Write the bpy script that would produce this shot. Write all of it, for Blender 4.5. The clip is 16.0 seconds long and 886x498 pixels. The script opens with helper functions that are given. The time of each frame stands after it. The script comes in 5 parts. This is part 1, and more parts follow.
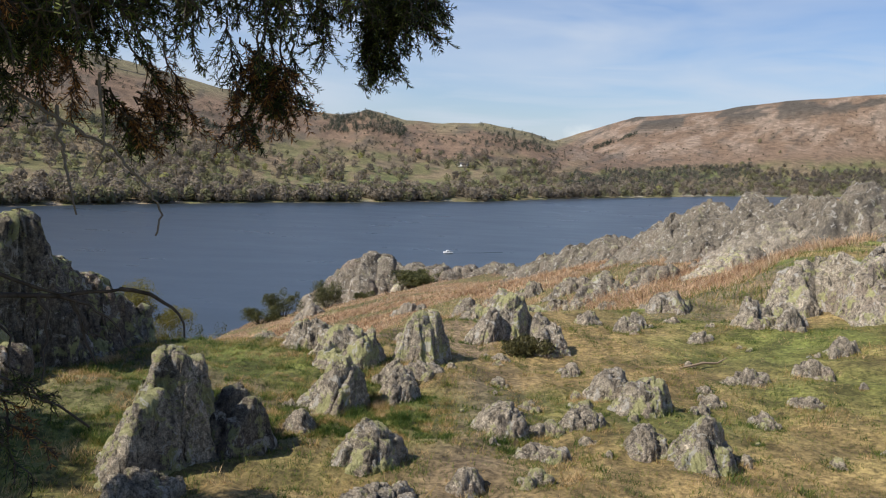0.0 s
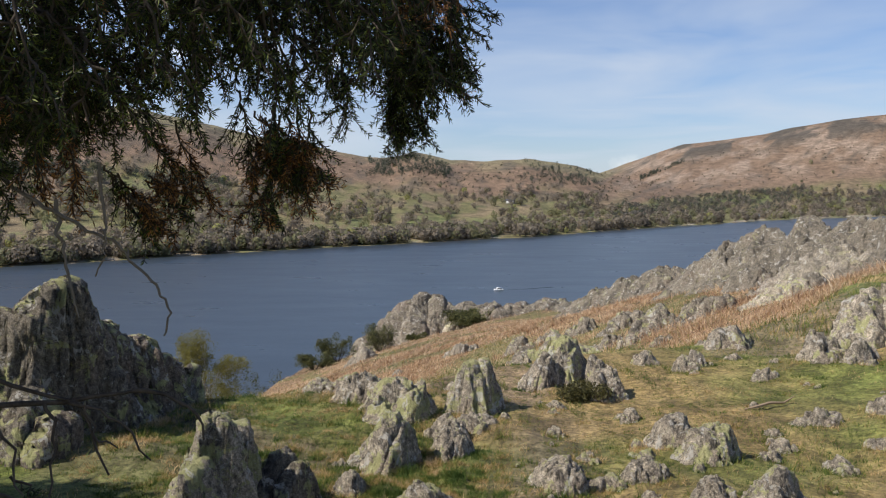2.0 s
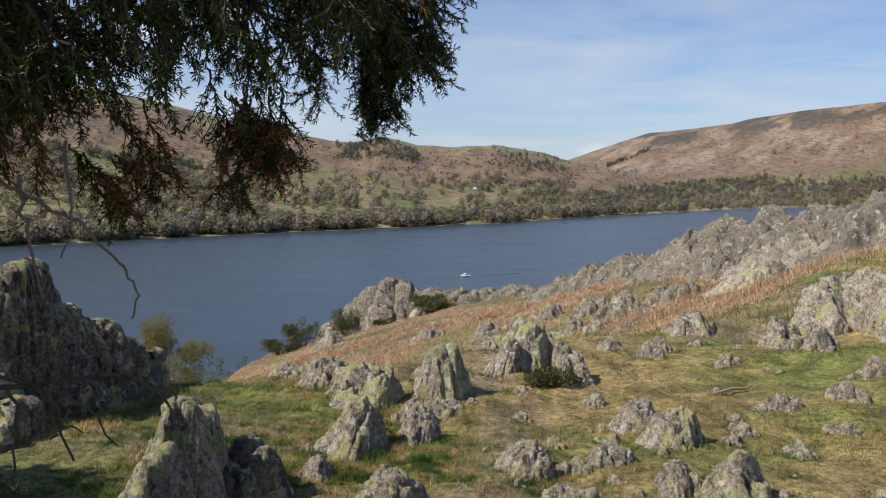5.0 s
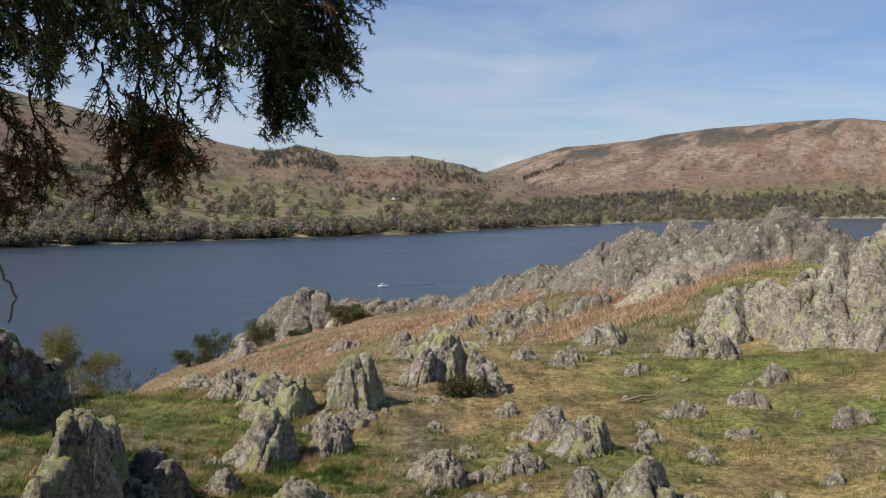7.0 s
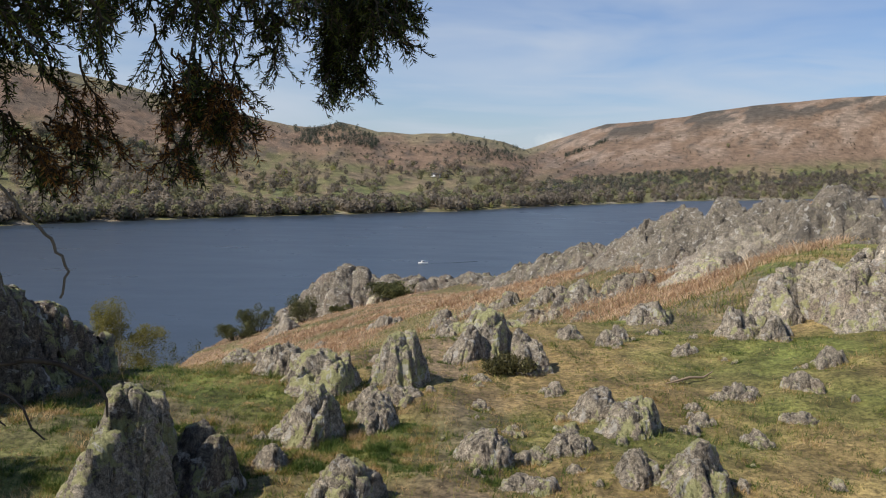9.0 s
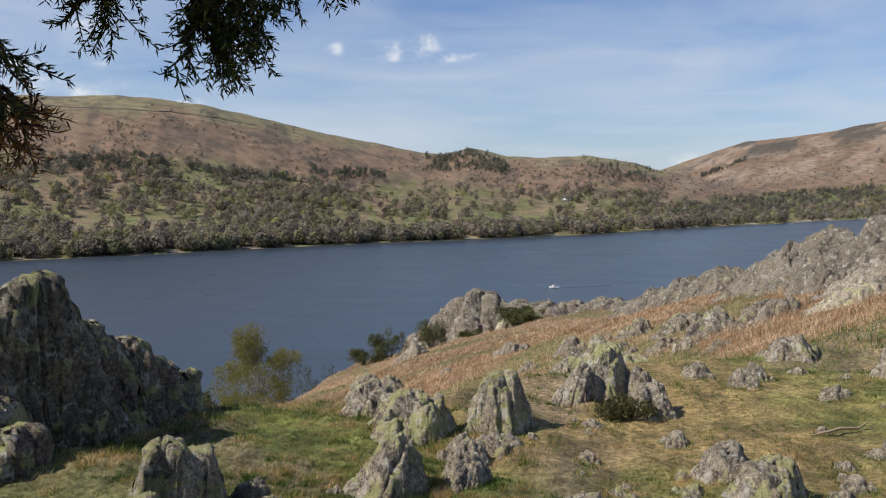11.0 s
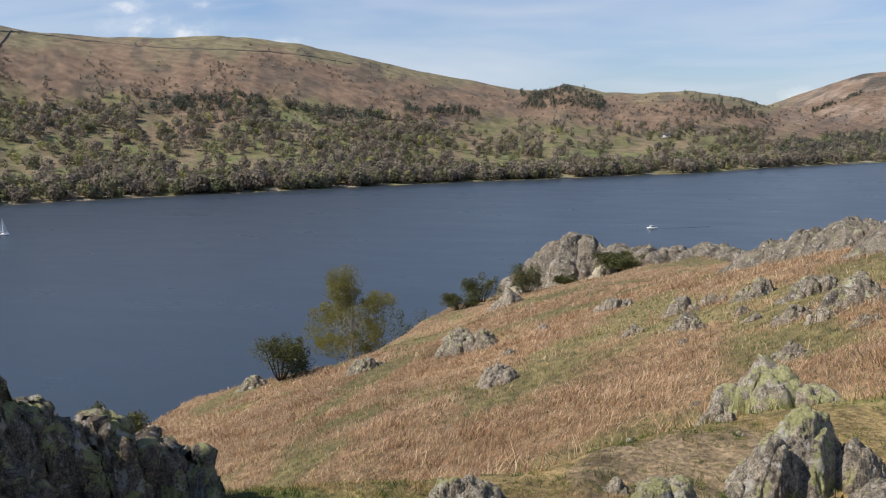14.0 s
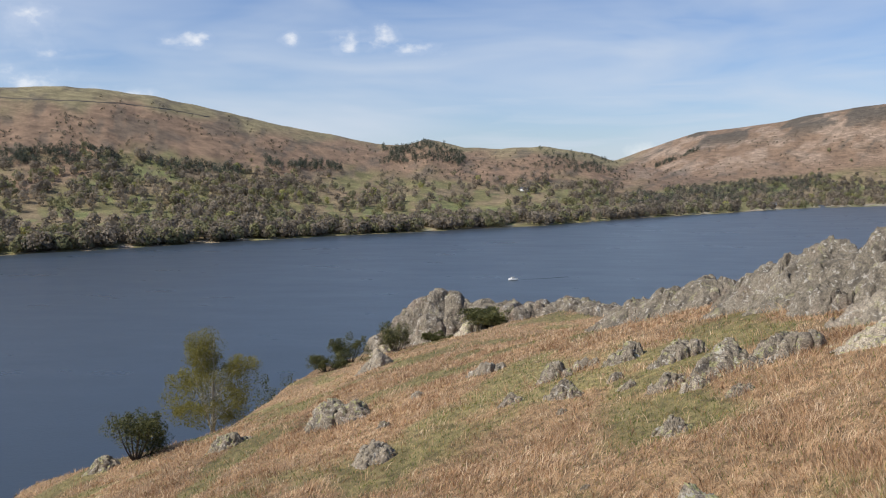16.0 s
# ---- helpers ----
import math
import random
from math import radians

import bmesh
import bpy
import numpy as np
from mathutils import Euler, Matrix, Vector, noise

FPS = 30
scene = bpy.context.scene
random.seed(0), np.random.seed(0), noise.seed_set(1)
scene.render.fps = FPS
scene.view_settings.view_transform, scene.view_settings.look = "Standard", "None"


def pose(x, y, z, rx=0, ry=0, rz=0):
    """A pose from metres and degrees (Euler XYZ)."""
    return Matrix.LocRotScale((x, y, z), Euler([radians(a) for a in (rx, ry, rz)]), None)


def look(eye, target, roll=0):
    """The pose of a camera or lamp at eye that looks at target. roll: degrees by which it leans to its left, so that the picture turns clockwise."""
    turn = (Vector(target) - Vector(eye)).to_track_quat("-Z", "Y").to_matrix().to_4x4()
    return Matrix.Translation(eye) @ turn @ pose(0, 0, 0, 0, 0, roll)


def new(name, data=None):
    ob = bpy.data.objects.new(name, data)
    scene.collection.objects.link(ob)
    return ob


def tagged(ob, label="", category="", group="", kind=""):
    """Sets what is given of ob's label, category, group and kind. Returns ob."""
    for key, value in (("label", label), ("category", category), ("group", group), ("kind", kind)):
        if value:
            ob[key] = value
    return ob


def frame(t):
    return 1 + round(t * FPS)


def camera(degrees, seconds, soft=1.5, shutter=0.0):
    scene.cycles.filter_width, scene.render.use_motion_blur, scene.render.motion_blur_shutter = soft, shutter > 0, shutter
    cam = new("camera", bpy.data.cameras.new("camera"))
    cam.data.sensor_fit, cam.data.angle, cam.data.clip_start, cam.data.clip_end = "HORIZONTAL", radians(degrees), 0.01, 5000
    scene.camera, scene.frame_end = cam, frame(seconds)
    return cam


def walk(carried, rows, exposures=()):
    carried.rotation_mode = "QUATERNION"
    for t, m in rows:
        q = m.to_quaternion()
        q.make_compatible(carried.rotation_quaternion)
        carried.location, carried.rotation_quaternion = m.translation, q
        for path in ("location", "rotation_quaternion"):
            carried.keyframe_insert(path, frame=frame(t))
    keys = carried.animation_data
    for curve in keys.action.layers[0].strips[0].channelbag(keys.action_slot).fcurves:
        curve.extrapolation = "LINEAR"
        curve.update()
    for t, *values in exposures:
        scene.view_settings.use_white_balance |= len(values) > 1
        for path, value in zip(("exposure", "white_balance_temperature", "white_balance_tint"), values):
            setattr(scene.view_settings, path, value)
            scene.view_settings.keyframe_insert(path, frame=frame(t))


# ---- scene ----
cam = camera(56.18, 16.0, soft=1.1)
PATH = [
    (0, (0.001, 0.000, 1.701), (-0.020, 9.932, 0.535), 2.35),
    (0.5, (0.066, 0.124, 1.721), (-0.857, 10.028, 0.690), 0.71),
    (1, (0.042, 0.143, 1.753), (-0.948, 10.052, 0.838), -0.08),
    (1.5, (0.033, 0.149, 1.752), (-0.610, 10.095, 0.938), -0.31),
    (2, (0.022, 0.148, 1.760), (-0.601, 10.103, 1.045), -0.57),
    (2.5, (0.003, 0.138, 1.760), (-0.708, 10.092, 1.121), -0.61),
    (3, (0.014, 0.140, 1.760), (-0.411, 10.111, 1.137), -0.35),
    (5.3, (0.009, 0.167, 1.755), (-0.138, 10.126, 0.853), 0.32),
    (5.5, (0.008, 0.174, 1.751), (0.011, 10.138, 0.898), 0.60),
    (6, (0.012, 0.167, 1.755), (0.267, 10.134, 0.989), 0.96),
    (6.5, (0.033, 0.177, 1.754), (0.698, 10.126, 1.005), 1.06),
    (7, (0.034, 0.182, 1.743), (0.793, 10.125, 0.990), 1.03),
    (7.5, (0.013, 0.199, 1.725), (0.596, 10.142, 0.831), 0.76),
    (8, (-0.005, 0.184, 1.737), (0.377, 10.125, 0.716), 1.02),
    (8.2, (-0.011, 0.209, 1.731), (0.338, 10.149, 0.694), 1.11),
    (10.3, (0.048, 0.433, 1.730), (-0.200, 10.382, 0.754), 0.46),
    (10.5, (0.126, 0.545, 1.734), (-0.589, 10.493, 1.009), 0.50),
    (11, (0.220, 0.920, 1.712), (-1.073, 10.807, 0.956), -0.14),
    (11.5, (0.199, 1.372, 1.724), (-0.850, 11.266, 0.728), 0.25),
    (12, (0.290, 1.890, 1.768), (-3.079, 11.235, 0.624), -1.08),
    (12.5, (0.363, 2.140, 1.835), (-3.940, 11.120, 0.926), -1.22),
    (13, (0.244, 2.455, 1.792), (-3.288, 11.712, 0.436), -0.94),
    (13.5, (-0.024, 2.829, 1.888), (-2.714, 12.376, 0.615), -0.08),
    (14, (-0.256, 3.185, 1.997), (-2.642, 12.782, 0.511), -0.49),
    (14.5, (-0.345, 3.626, 2.235), (-2.816, 13.233, 0.966), -0.68),
    (15, (-0.391, 3.823, 2.320), (-3.092, 13.395, 1.284), -1.84),
    (15.5, (-0.604, 4.020, 2.377), (-2.227, 13.864, 1.698), -1.37),
    (16, (-0.707, 4.065, 2.467), (-1.491, 13.997, 1.602), -0.46),
]
walk(cam, [(t, look(eye, target, roll)) for t, eye, target, roll in PATH], exposures=((0.0, 0.0), (6.0, -0.05), (7.0, -0.17), (8.0, -0.17), (10.5, -0.12), (12.0, -0.09), (13.5, -0.03), (14.5, 0.0), (16.0, 0.0)))

# ---- sky and sun ----
SUN_ELEVATION, SUN_BEARING = 46.0, 117.0  # degrees up; degrees to the west of north
sun_way = Vector((-math.sin(radians(SUN_BEARING)) * math.cos(radians(SUN_ELEVATION)), math.cos(radians(SUN_BEARING)) * math.cos(radians(SUN_ELEVATION)), math.sin(radians(SUN_ELEVATION))))
sun = new("sun", bpy.data.lights.new("sun", "SUN"))
sun.data.energy, sun.data.angle, sun.data.color = 5.5, radians(0.53), (1.0, 0.94, 0.85)
sun.matrix_world = look(sun_way * 50, (0, 0, 0))


class Nodes:
    """Short hand for a node tree."""

    def __init__(self, tree):
        self.tree = tree

    def add(self, kind, **inputs):
        node = self.tree.nodes.new(kind)
        for key, value in inputs.items():
            self.set(node, key, value)
        return node

    def set(self, node, key, value):
        names = {"A": 0, "B": 1, "C": 2}
        socket = node.inputs[names[key]] if key in names else node.inputs[key.replace("_", " ")]
        if isinstance(value, bpy.types.NodeSocket):
            self.tree.links.new(value, socket)
        else:
            socket.default_value = value

    def math(self, what, a, b=0.0, clamp=False):
        node = self.add("ShaderNodeMath", A=a, B=b)
        node.operation, node.use_clamp = what, clamp
        return node.outputs[0]

    def noise(self, where, scale, detail=4.0, rough=0.6, distort=0.0):
        node = self.add("ShaderNodeTexNoise", Scale=scale, Detail=detail, Roughness=rough, Distortion=distort)
        if where is not None:
            self.tree.links.new(where, node.inputs["Vector"])
        return node.outputs["Fac"]

    def ramp(self, value, *stops):
        node = self.tree.nodes.new("ShaderNodeValToRGB")
        self.tree.links.new(value, node.inputs[0])
        marks = node.color_ramp.elements
        while len(marks) < len(stops):
            marks.new(0.5)
        for mark, (place, colour) in zip(marks, stops):
            mark.position = place
            mark.color = (*colour, 1) if isinstance(colour, tuple) else (colour, colour, colour, 1)
        return node.outputs[0]

    def mix(self, fac, a, b, way="MIX"):
        node = self.tree.nodes.new("ShaderNodeMix")
        node.data_type, node.blend_type = "RGBA", way
        for socket, value in ((node.inputs[0], fac), (node.inputs[6], a), (node.inputs[7], b)):
            if isinstance(value, bpy.types.NodeSocket):
                self.tree.links.new(value, socket)
            else:
                socket.default_value = (*value, 1) if isinstance(value, tuple) else value
        return node.outputs[2]

    def stretch(self, where, x, y, z, turn=(0, 0, 0)):
        node = self.add("ShaderNodeMapping", Scale=(x, y, z), Rotation=turn)
        self.tree.links.new(where, node.inputs["Vector"])
        return node.outputs[0]

    def bump(self, height, strength=0.5, distance=0.02):
        return self.add("ShaderNodeBump", Strength=strength, Distance=distance, Height=height).outputs[0]


world = bpy.data.worlds.new("sky")
scene.world = world
world.use_nodes = True
world.node_tree.nodes.clear()
n = Nodes(world.node_tree)
sky = n.add("ShaderNodeTexSky")
sky.sky_type, sky.sun_disc = "NISHITA", False
sky.sun_elevation, sky.sun_rotation = radians(SUN_ELEVATION), radians(-SUN_BEARING)
sky.air_density, sky.dust_density, sky.ozone_density = 1.0, 0.3, 2.0
way = n.add("ShaderNodeTexCoord").outputs["Generated"]
parts = n.add("ShaderNodeSeparateXYZ", Vector=way)
height = parts.outputs["Z"]
# Thin streaks of high cloud and soft banks towards the skyline.
flat = n.math("ADD", height, 0.12)
drift = n.add("ShaderNodeCombineXYZ", X=n.math("DIVIDE", parts.outputs["X"], flat), Y=n.math("DIVIDE", parts.outputs["Y"], flat), Z=height).outputs[0]
wisps = n.ramp(n.noise(n.stretch(drift, 0.8, 1.5, 1.0, (0, 0, 0.5)), 1.0, 4, 0.5, 0.5), (0.42, 0.0), (0.80, 0.7))
banks = n.ramp(n.noise(n.stretch(way, 2.6, 2.6, 12.0), 1.0, 4, 0.5, 0.4), (0.38, 0.0), (0.70, 0.9))
low = n.ramp(height, (0.02, 0.8), (0.14, 0.75), (0.4, 0.15))
veil = n.math("MAXIMUM", n.math("MULTIPLY", banks, low), n.math("MULTIPLY", wisps, n.ramp(height, (0.25, 0.75), (0.6, 0.15))))
veil = n.math("ADD", veil, n.ramp(height, (0.0, 0.42), (0.10, 0.22), (0.22, 0.03)), True)
# Small heaps of fair-weather cloud low over the western range.
heaps = n.noise(n.stretch(way, 30, 30, 46), 1.0, 4, 0.55)
puffs = 0.0


def puff(az, rise, wide, high):
    """One small cloud round a bearing and an elevation, in degrees."""
    a, e = radians(az), radians(rise)
    centre = Vector((-math.sin(a) * math.cos(e), math.cos(a) * math.cos(e), math.sin(e)))
    side = Vector((math.cos(a), math.sin(a), 0))
    across = n.add("ShaderNodeVectorMath", B=tuple(side))
    across.operation = "DOT_PRODUCT"
    n.tree.links.new(way, across.inputs[0])
    u = n.math("DIVIDE", across.outputs["Value"], radians(wide))
    v = n.math("DIVIDE", n.math("SUBTRACT", height, centre.z), radians(high))
    far = n.math("ADD", n.math("MULTIPLY", u, u), n.math("MULTIPLY", v, v))
    body = n.math("SUBTRACT", n.math("ADD", n.math("SUBTRACT", 1.0, far), n.math("MULTIPLY", n.math("SUBTRACT", heaps, 0.5), 3.4)), 0.12)
    ahead = n.add("ShaderNodeVectorMath", B=tuple(centre))
    ahead.operation = "DOT_PRODUCT"
    n.tree.links.new(way, ahead.inputs[0])
    return n.math("MULTIPLY", n.math("MULTIPLY", body, 0.65, True), n.math("GREATER_THAN", ahead.outputs["Value"], 0.9))


for spot in ((30.7, 9.5, 2.4, 1.2), (29.7, 8.0, 2.3, 0.9), (34.4, 7.4, 2.0, 0.7), (31.8, 6.2, 4.2, 1.3), (21.6, 8.9, 2.3, 0.7), (14.7, 9.2, 0.9, 0.6), (11.1, 9.2, 1.4, 1.1), (8.6, 9.3, 1.7, 1.1), (6.0, 8.6, 2.8, 0.6),
             (44.2, 9.9, 3.0, 1.0), (50.3, 7.6, 2.4, 0.9), (-9.0, 1.7, 1.6, 0.6), (25.6, 5.4, 3.4, 0.7)):
    puffs = n.math("MAXIMUM", puffs, puff(*spot))
blue = n.mix(1.0, sky.outputs[0], (0.77, 0.95, 1.28), "MULTIPLY")
cover = n.math("MAXIMUM", veil, n.math("MULTIPLY", puffs, 0.95), True)
cloud = n.mix(puffs, (6.9, 7.7, 8.9), (10.2, 10.4, 10.8))
back = n.add("ShaderNodeBackground", Color=n.mix(cover, blue, cloud), Strength=0.091)
n.tree.links.new(back.outputs[0], n.add("ShaderNodeOutputWorld").inputs[0])

# ---- materials ----
def material(name, build, rough=0.8, metal=0.0, thin=0.0):
    """build(nodes) gives colour, and if it likes a bump normal and a roughness."""
    made = bpy.data.materials.new(name)
    made.use_nodes = True
    made.node_tree.nodes.clear()
    n = Nodes(made.node_tree)
    shader = n.add("ShaderNodeBsdfPrincipled", Roughness=rough, Metallic=metal)
    shader.inputs["Specular IOR Level"].default_value = 0.3
    for key, value in build(n).items():
        n.set(shader, key, value if isinstance(value, bpy.types.NodeSocket) or not isinstance(value, tuple) else (*value, 1))
    last = shader.outputs[0]
    if thin:
        # Thin leaves let part of the light through.
        glow = n.add("ShaderNodeBsdfTranslucent")
        colour = shader.inputs["Base Color"]
        if colour.is_linked:
            n.tree.links.new(colour.links[0].from_socket, glow.inputs["Color"])
        both = n.add("ShaderNodeMixShader")
        both.inputs[0].default_value = thin
        n.tree.links.new(last, both.inputs[1])
        n.tree.links.new(glow.outputs[0], both.inputs[2])
        last = both.outputs[0]
    n.tree.links.new(last, n.add("ShaderNodeOutputMaterial").inputs[0])
    return made


def place_of(n):
    return n.add("ShaderNodeNewGeometry").outputs["Position"]


def leaf(name, *colours, rough=0.6, thin=0.3):
    """Foliage whose leaves or clumps differ one from the other."""

    def build(n):
        any_one = n.add("ShaderNodeNewGeometry").outputs["Random Per Island"]
        stops = [((k + 0.5) / len(colours), c) for k, c in enumerate(colours)]
        return {"Base Color": n.ramp(any_one, *stops)}

    return material(name, build, rough, 0.0, thin)


def ground_look(n):
    where = place_of(n)
    cover = n.add("ShaderNodeAttribute")
    cover.attribute_name = "cover"
    broad = n.noise(where, 0.05, 6, 0.65)
    patch = n.noise(where, 2.6, 7, 0.72)
    grain = n.noise(where, 22.0, 5, 0.75)
    colour = n.mix(1.0, cover.outputs["Color"], n.ramp(broad, (0.38, 0.70), (0.62, 1.28)), "MULTIPLY")
    colour = n.mix(1.0, colour, n.ramp(patch, (0.38, 0.50), (0.62, 1.38)), "MULTIPLY")
    colour = n.mix(1.0, colour, n.ramp(grain, (0.36, 0.42), (0.64, 1.55)), "MULTIPLY")
    return {"Base Color": colour, "Normal": n.bump(grain, 0.6, 0.03)}


def rock_look(n, tone=1.0, lichen=0.5, scale=1.0, calm=0.0):
    """Weathered rock: mottled greys, stains, cleavage and fractures with shade painted in, and crusts of lichen. scale:
    below 1 for larger features.
    """
    where = n.stretch(n.add("ShaderNodeTexCoord").outputs["Object"], scale, scale, scale)
    normal = n.add("ShaderNodeSeparateXYZ", Vector=n.add("ShaderNodeNewGeometry").outputs["Normal"]).outputs["Z"]
    cloudy = n.noise(where, 2.6, 9, 0.72, 0.8)
    cleft = n.noise(n.stretch(where, 10.0, 10.0, 2.2, (0.6, 0.35, 0.2)), 1.5, 9, 0.75, 0.9)
    grain = n.noise(where, 34.0, 7, 0.8)
    speck = n.noise(where, 110.0, 3, 0.7)
    bent_way = n.add("ShaderNodeTexNoise", Scale=5.0, Detail=5.0)
    n.tree.links.new(where, bent_way.inputs["Vector"])
    wander = n.add("ShaderNodeVectorMath", B=(0.16, 0.16, 0.16))
    wander.operation = "MULTIPLY"
    n.tree.links.new(bent_way.outputs["Color"], wander.inputs[0])
    shifted = n.add("ShaderNodeVectorMath", A=where, B=wander.outputs[0]).outputs[0]
    crack = n.add("ShaderNodeTexVoronoi", Scale=4.2)
    crack.feature = "DISTANCE_TO_EDGE"
    n.tree.links.new(n.stretch(shifted, 1.5, 1.5, 0.8, (0.5, 0.3, 0.4)), crack.inputs["Vector"])
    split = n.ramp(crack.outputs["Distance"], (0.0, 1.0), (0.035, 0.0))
    grey = n.ramp(cloudy, (0.36, (0.085 * tone, 0.074 * tone, 0.062 * tone)), (0.46, (0.205 * tone, 0.174 * tone, 0.132 * tone)), (0.58, (0.285 * tone, 0.245 * tone, 0.188 * tone)), (0.66, (0.37 * tone, 0.33 * tone, 0.265 * tone)))
    grey = n.mix(n.ramp(n.noise(where, 1.4, 5, 0.6), (0.5, 0.0), (0.60, 0.5)), grey, (0.20, 0.145, 0.11))
    # Clefts and cracks are darkened in the colour to deepen the shade within them.
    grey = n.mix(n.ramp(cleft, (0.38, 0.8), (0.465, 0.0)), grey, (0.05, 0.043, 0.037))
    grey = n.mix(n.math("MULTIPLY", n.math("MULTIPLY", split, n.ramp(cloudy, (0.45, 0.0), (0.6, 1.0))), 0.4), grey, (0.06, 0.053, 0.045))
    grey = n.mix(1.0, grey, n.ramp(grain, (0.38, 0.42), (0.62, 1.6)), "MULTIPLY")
    grey = n.mix(1.0, grey, n.ramp(speck, (0.36, 0.65), (0.64, 1.35)), "MULTIPLY")
    crust = n.math("ADD", n.noise(where, 5.0, 8, 0.75, 0.5), n.math("MULTIPLY", normal, 0.09))
    yellow = n.ramp(crust, (0.64 - 0.08 * lichen, 0.0), (0.67 - 0.08 * lichen, 0.75 * min(1.0, 0.4 + lichen)))
    grey = n.mix(yellow, grey, n.mix(n.ramp(grain, (0.3, 0.0), (0.7, 1.0)), (0.27, 0.27, 0.11), (0.58, 0.57, 0.25)))
    pale = n.noise(where, 9.0, 7, 0.72, 0.8)
    grey = n.mix(n.ramp(pale, (0.57, 0.0), (0.605, 0.75)), grey, (0.56, 0.53, 0.47))
    if calm:
        grey = n.mix(calm, grey, (0.195 * tone, 0.172 * tone, 0.132 * tone))
    relief = n.math("ADD", n.math("MULTIPLY", cleft, 0.8), n.math("MULTIPLY", grain, 0.45))
    relief = n.math("SUBTRACT", n.math("ADD", relief, n.math("MULTIPLY", cloudy, 0.8)), n.math("MULTIPLY", split, 0.12))
    return {"Base Color": grey, "Normal": n.bump(relief, 1.0 - calm, 0.05 / scale)}


def water_look(n):
    where = place_of(n)
    chop = n.noise(n.stretch(where, 0.9, 1.1, 1.0, (0, 0, 0.4)), 1.0, 4, 0.6)
    swell = n.noise(n.stretch(where, 0.02, 0.05, 1.0, (0, 0, 0.5)), 1.0, 4, 0.6)
    colour = n.mix(swell, (0.031, 0.044, 0.058), (0.044, 0.058, 0.074))
    return {"Base Color": colour, "Roughness": n.ramp(swell, (0.3, 0.27), (0.7, 0.33)), "Normal": n.bump(chop, 0.14, 0.25)}


GROUND = material("turf and hillside", ground_look, 0.95)
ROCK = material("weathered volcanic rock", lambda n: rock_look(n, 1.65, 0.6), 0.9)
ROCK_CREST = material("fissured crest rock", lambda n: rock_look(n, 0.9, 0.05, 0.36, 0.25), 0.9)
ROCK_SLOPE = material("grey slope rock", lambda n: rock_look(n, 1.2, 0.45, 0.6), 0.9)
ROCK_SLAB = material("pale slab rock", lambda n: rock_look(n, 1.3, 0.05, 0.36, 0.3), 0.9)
# The same rock in a lower tone: its shaded side is put into the colour.
ROCK_SHADED = material("weathered rock in shade tone", lambda n: rock_look(n, 0.9, 1.0), 0.9)
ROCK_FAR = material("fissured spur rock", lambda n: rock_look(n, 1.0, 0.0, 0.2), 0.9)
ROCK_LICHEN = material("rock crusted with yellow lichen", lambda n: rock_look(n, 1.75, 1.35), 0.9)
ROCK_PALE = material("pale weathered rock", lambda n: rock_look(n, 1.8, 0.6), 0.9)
WATER = material("lake water", water_look, 0.28)
WATER.node_tree.nodes["Principled BSDF"].inputs["Specular IOR Level"].default_value = 0.5
WATER.node_tree.nodes["Principled BSDF"].inputs["IOR"].default_value = 1.33


def grass_look(n):
    geo = n.add("ShaderNodeNewGeometry")
    patch = n.noise(geo.outputs["Position"], 3.4, 6, 0.72)
    pick = n.math("ADD", n.math("MULTIPLY", geo.outputs["Random Per Island"], 0.55), n.math("MULTIPLY", n.math("SUBTRACT", patch, 0.475), 5.0))
    return {"Base Color": n.ramp(pick, (0.04, (0.055, 0.095, 0.017)), (0.40, (0.165, 0.20, 0.038)), (0.60, (0.30, 0.24, 0.078)), (0.80, (0.40, 0.255, 0.11)), (1.0, (0.60, 0.43, 0.23)))}


GRASS = material("mountain grass", grass_look, 0.7, 0.0, 0.3)
def bracken_look(n):
    geo = n.add("ShaderNodeNewGeometry")
    clump = n.noise(geo.outputs["Position"], 0.9, 5, 0.7)
    pick = n.math("ADD", n.math("MULTIPLY", geo.outputs["Random Per Island"], 0.75), n.math("MULTIPLY", n.math("SUBTRACT", clump, 0.44), 2.2))
    return {"Base Color": n.ramp(pick, (0.0, (0.17, 0.092, 0.052)), (0.25, (0.34, 0.20, 0.11)), (0.5, (0.53, 0.35, 0.205)), (0.75, (0.63, 0.45, 0.285)), (1.0, (0.76, 0.61, 0.43)))}


BRACKEN = material("dead bracken", bracken_look, 0.75, 0.0, 0.3)
JUNIPER = leaf("juniper needles", (0.040, 0.050, 0.018), (0.075, 0.085, 0.028), (0.13, 0.135, 0.048), (0.18, 0.165, 0.06))
BIRCH_LEAF = leaf("young birch leaves", (0.15, 0.14, 0.034), (0.22, 0.20, 0.05), (0.29, 0.255, 0.075), thin=0.45)
YEW = leaf("conifer needles", (0.014, 0.020, 0.008), (0.022, 0.032, 0.010), (0.036, 0.050, 0.013), (0.06, 0.08, 0.018), (0.15, 0.18, 0.035), thin=0.15)
YEW_DEAD = leaf("browned needles", (0.07, 0.032, 0.016), (0.15, 0.065, 0.025), (0.24, 0.11, 0.035), (0.50, 0.25, 0.08))
HEATHER = leaf("dark heather", (0.050, 0.046, 0.018), (0.085, 0.082, 0.026), (0.13, 0.115, 0.045))


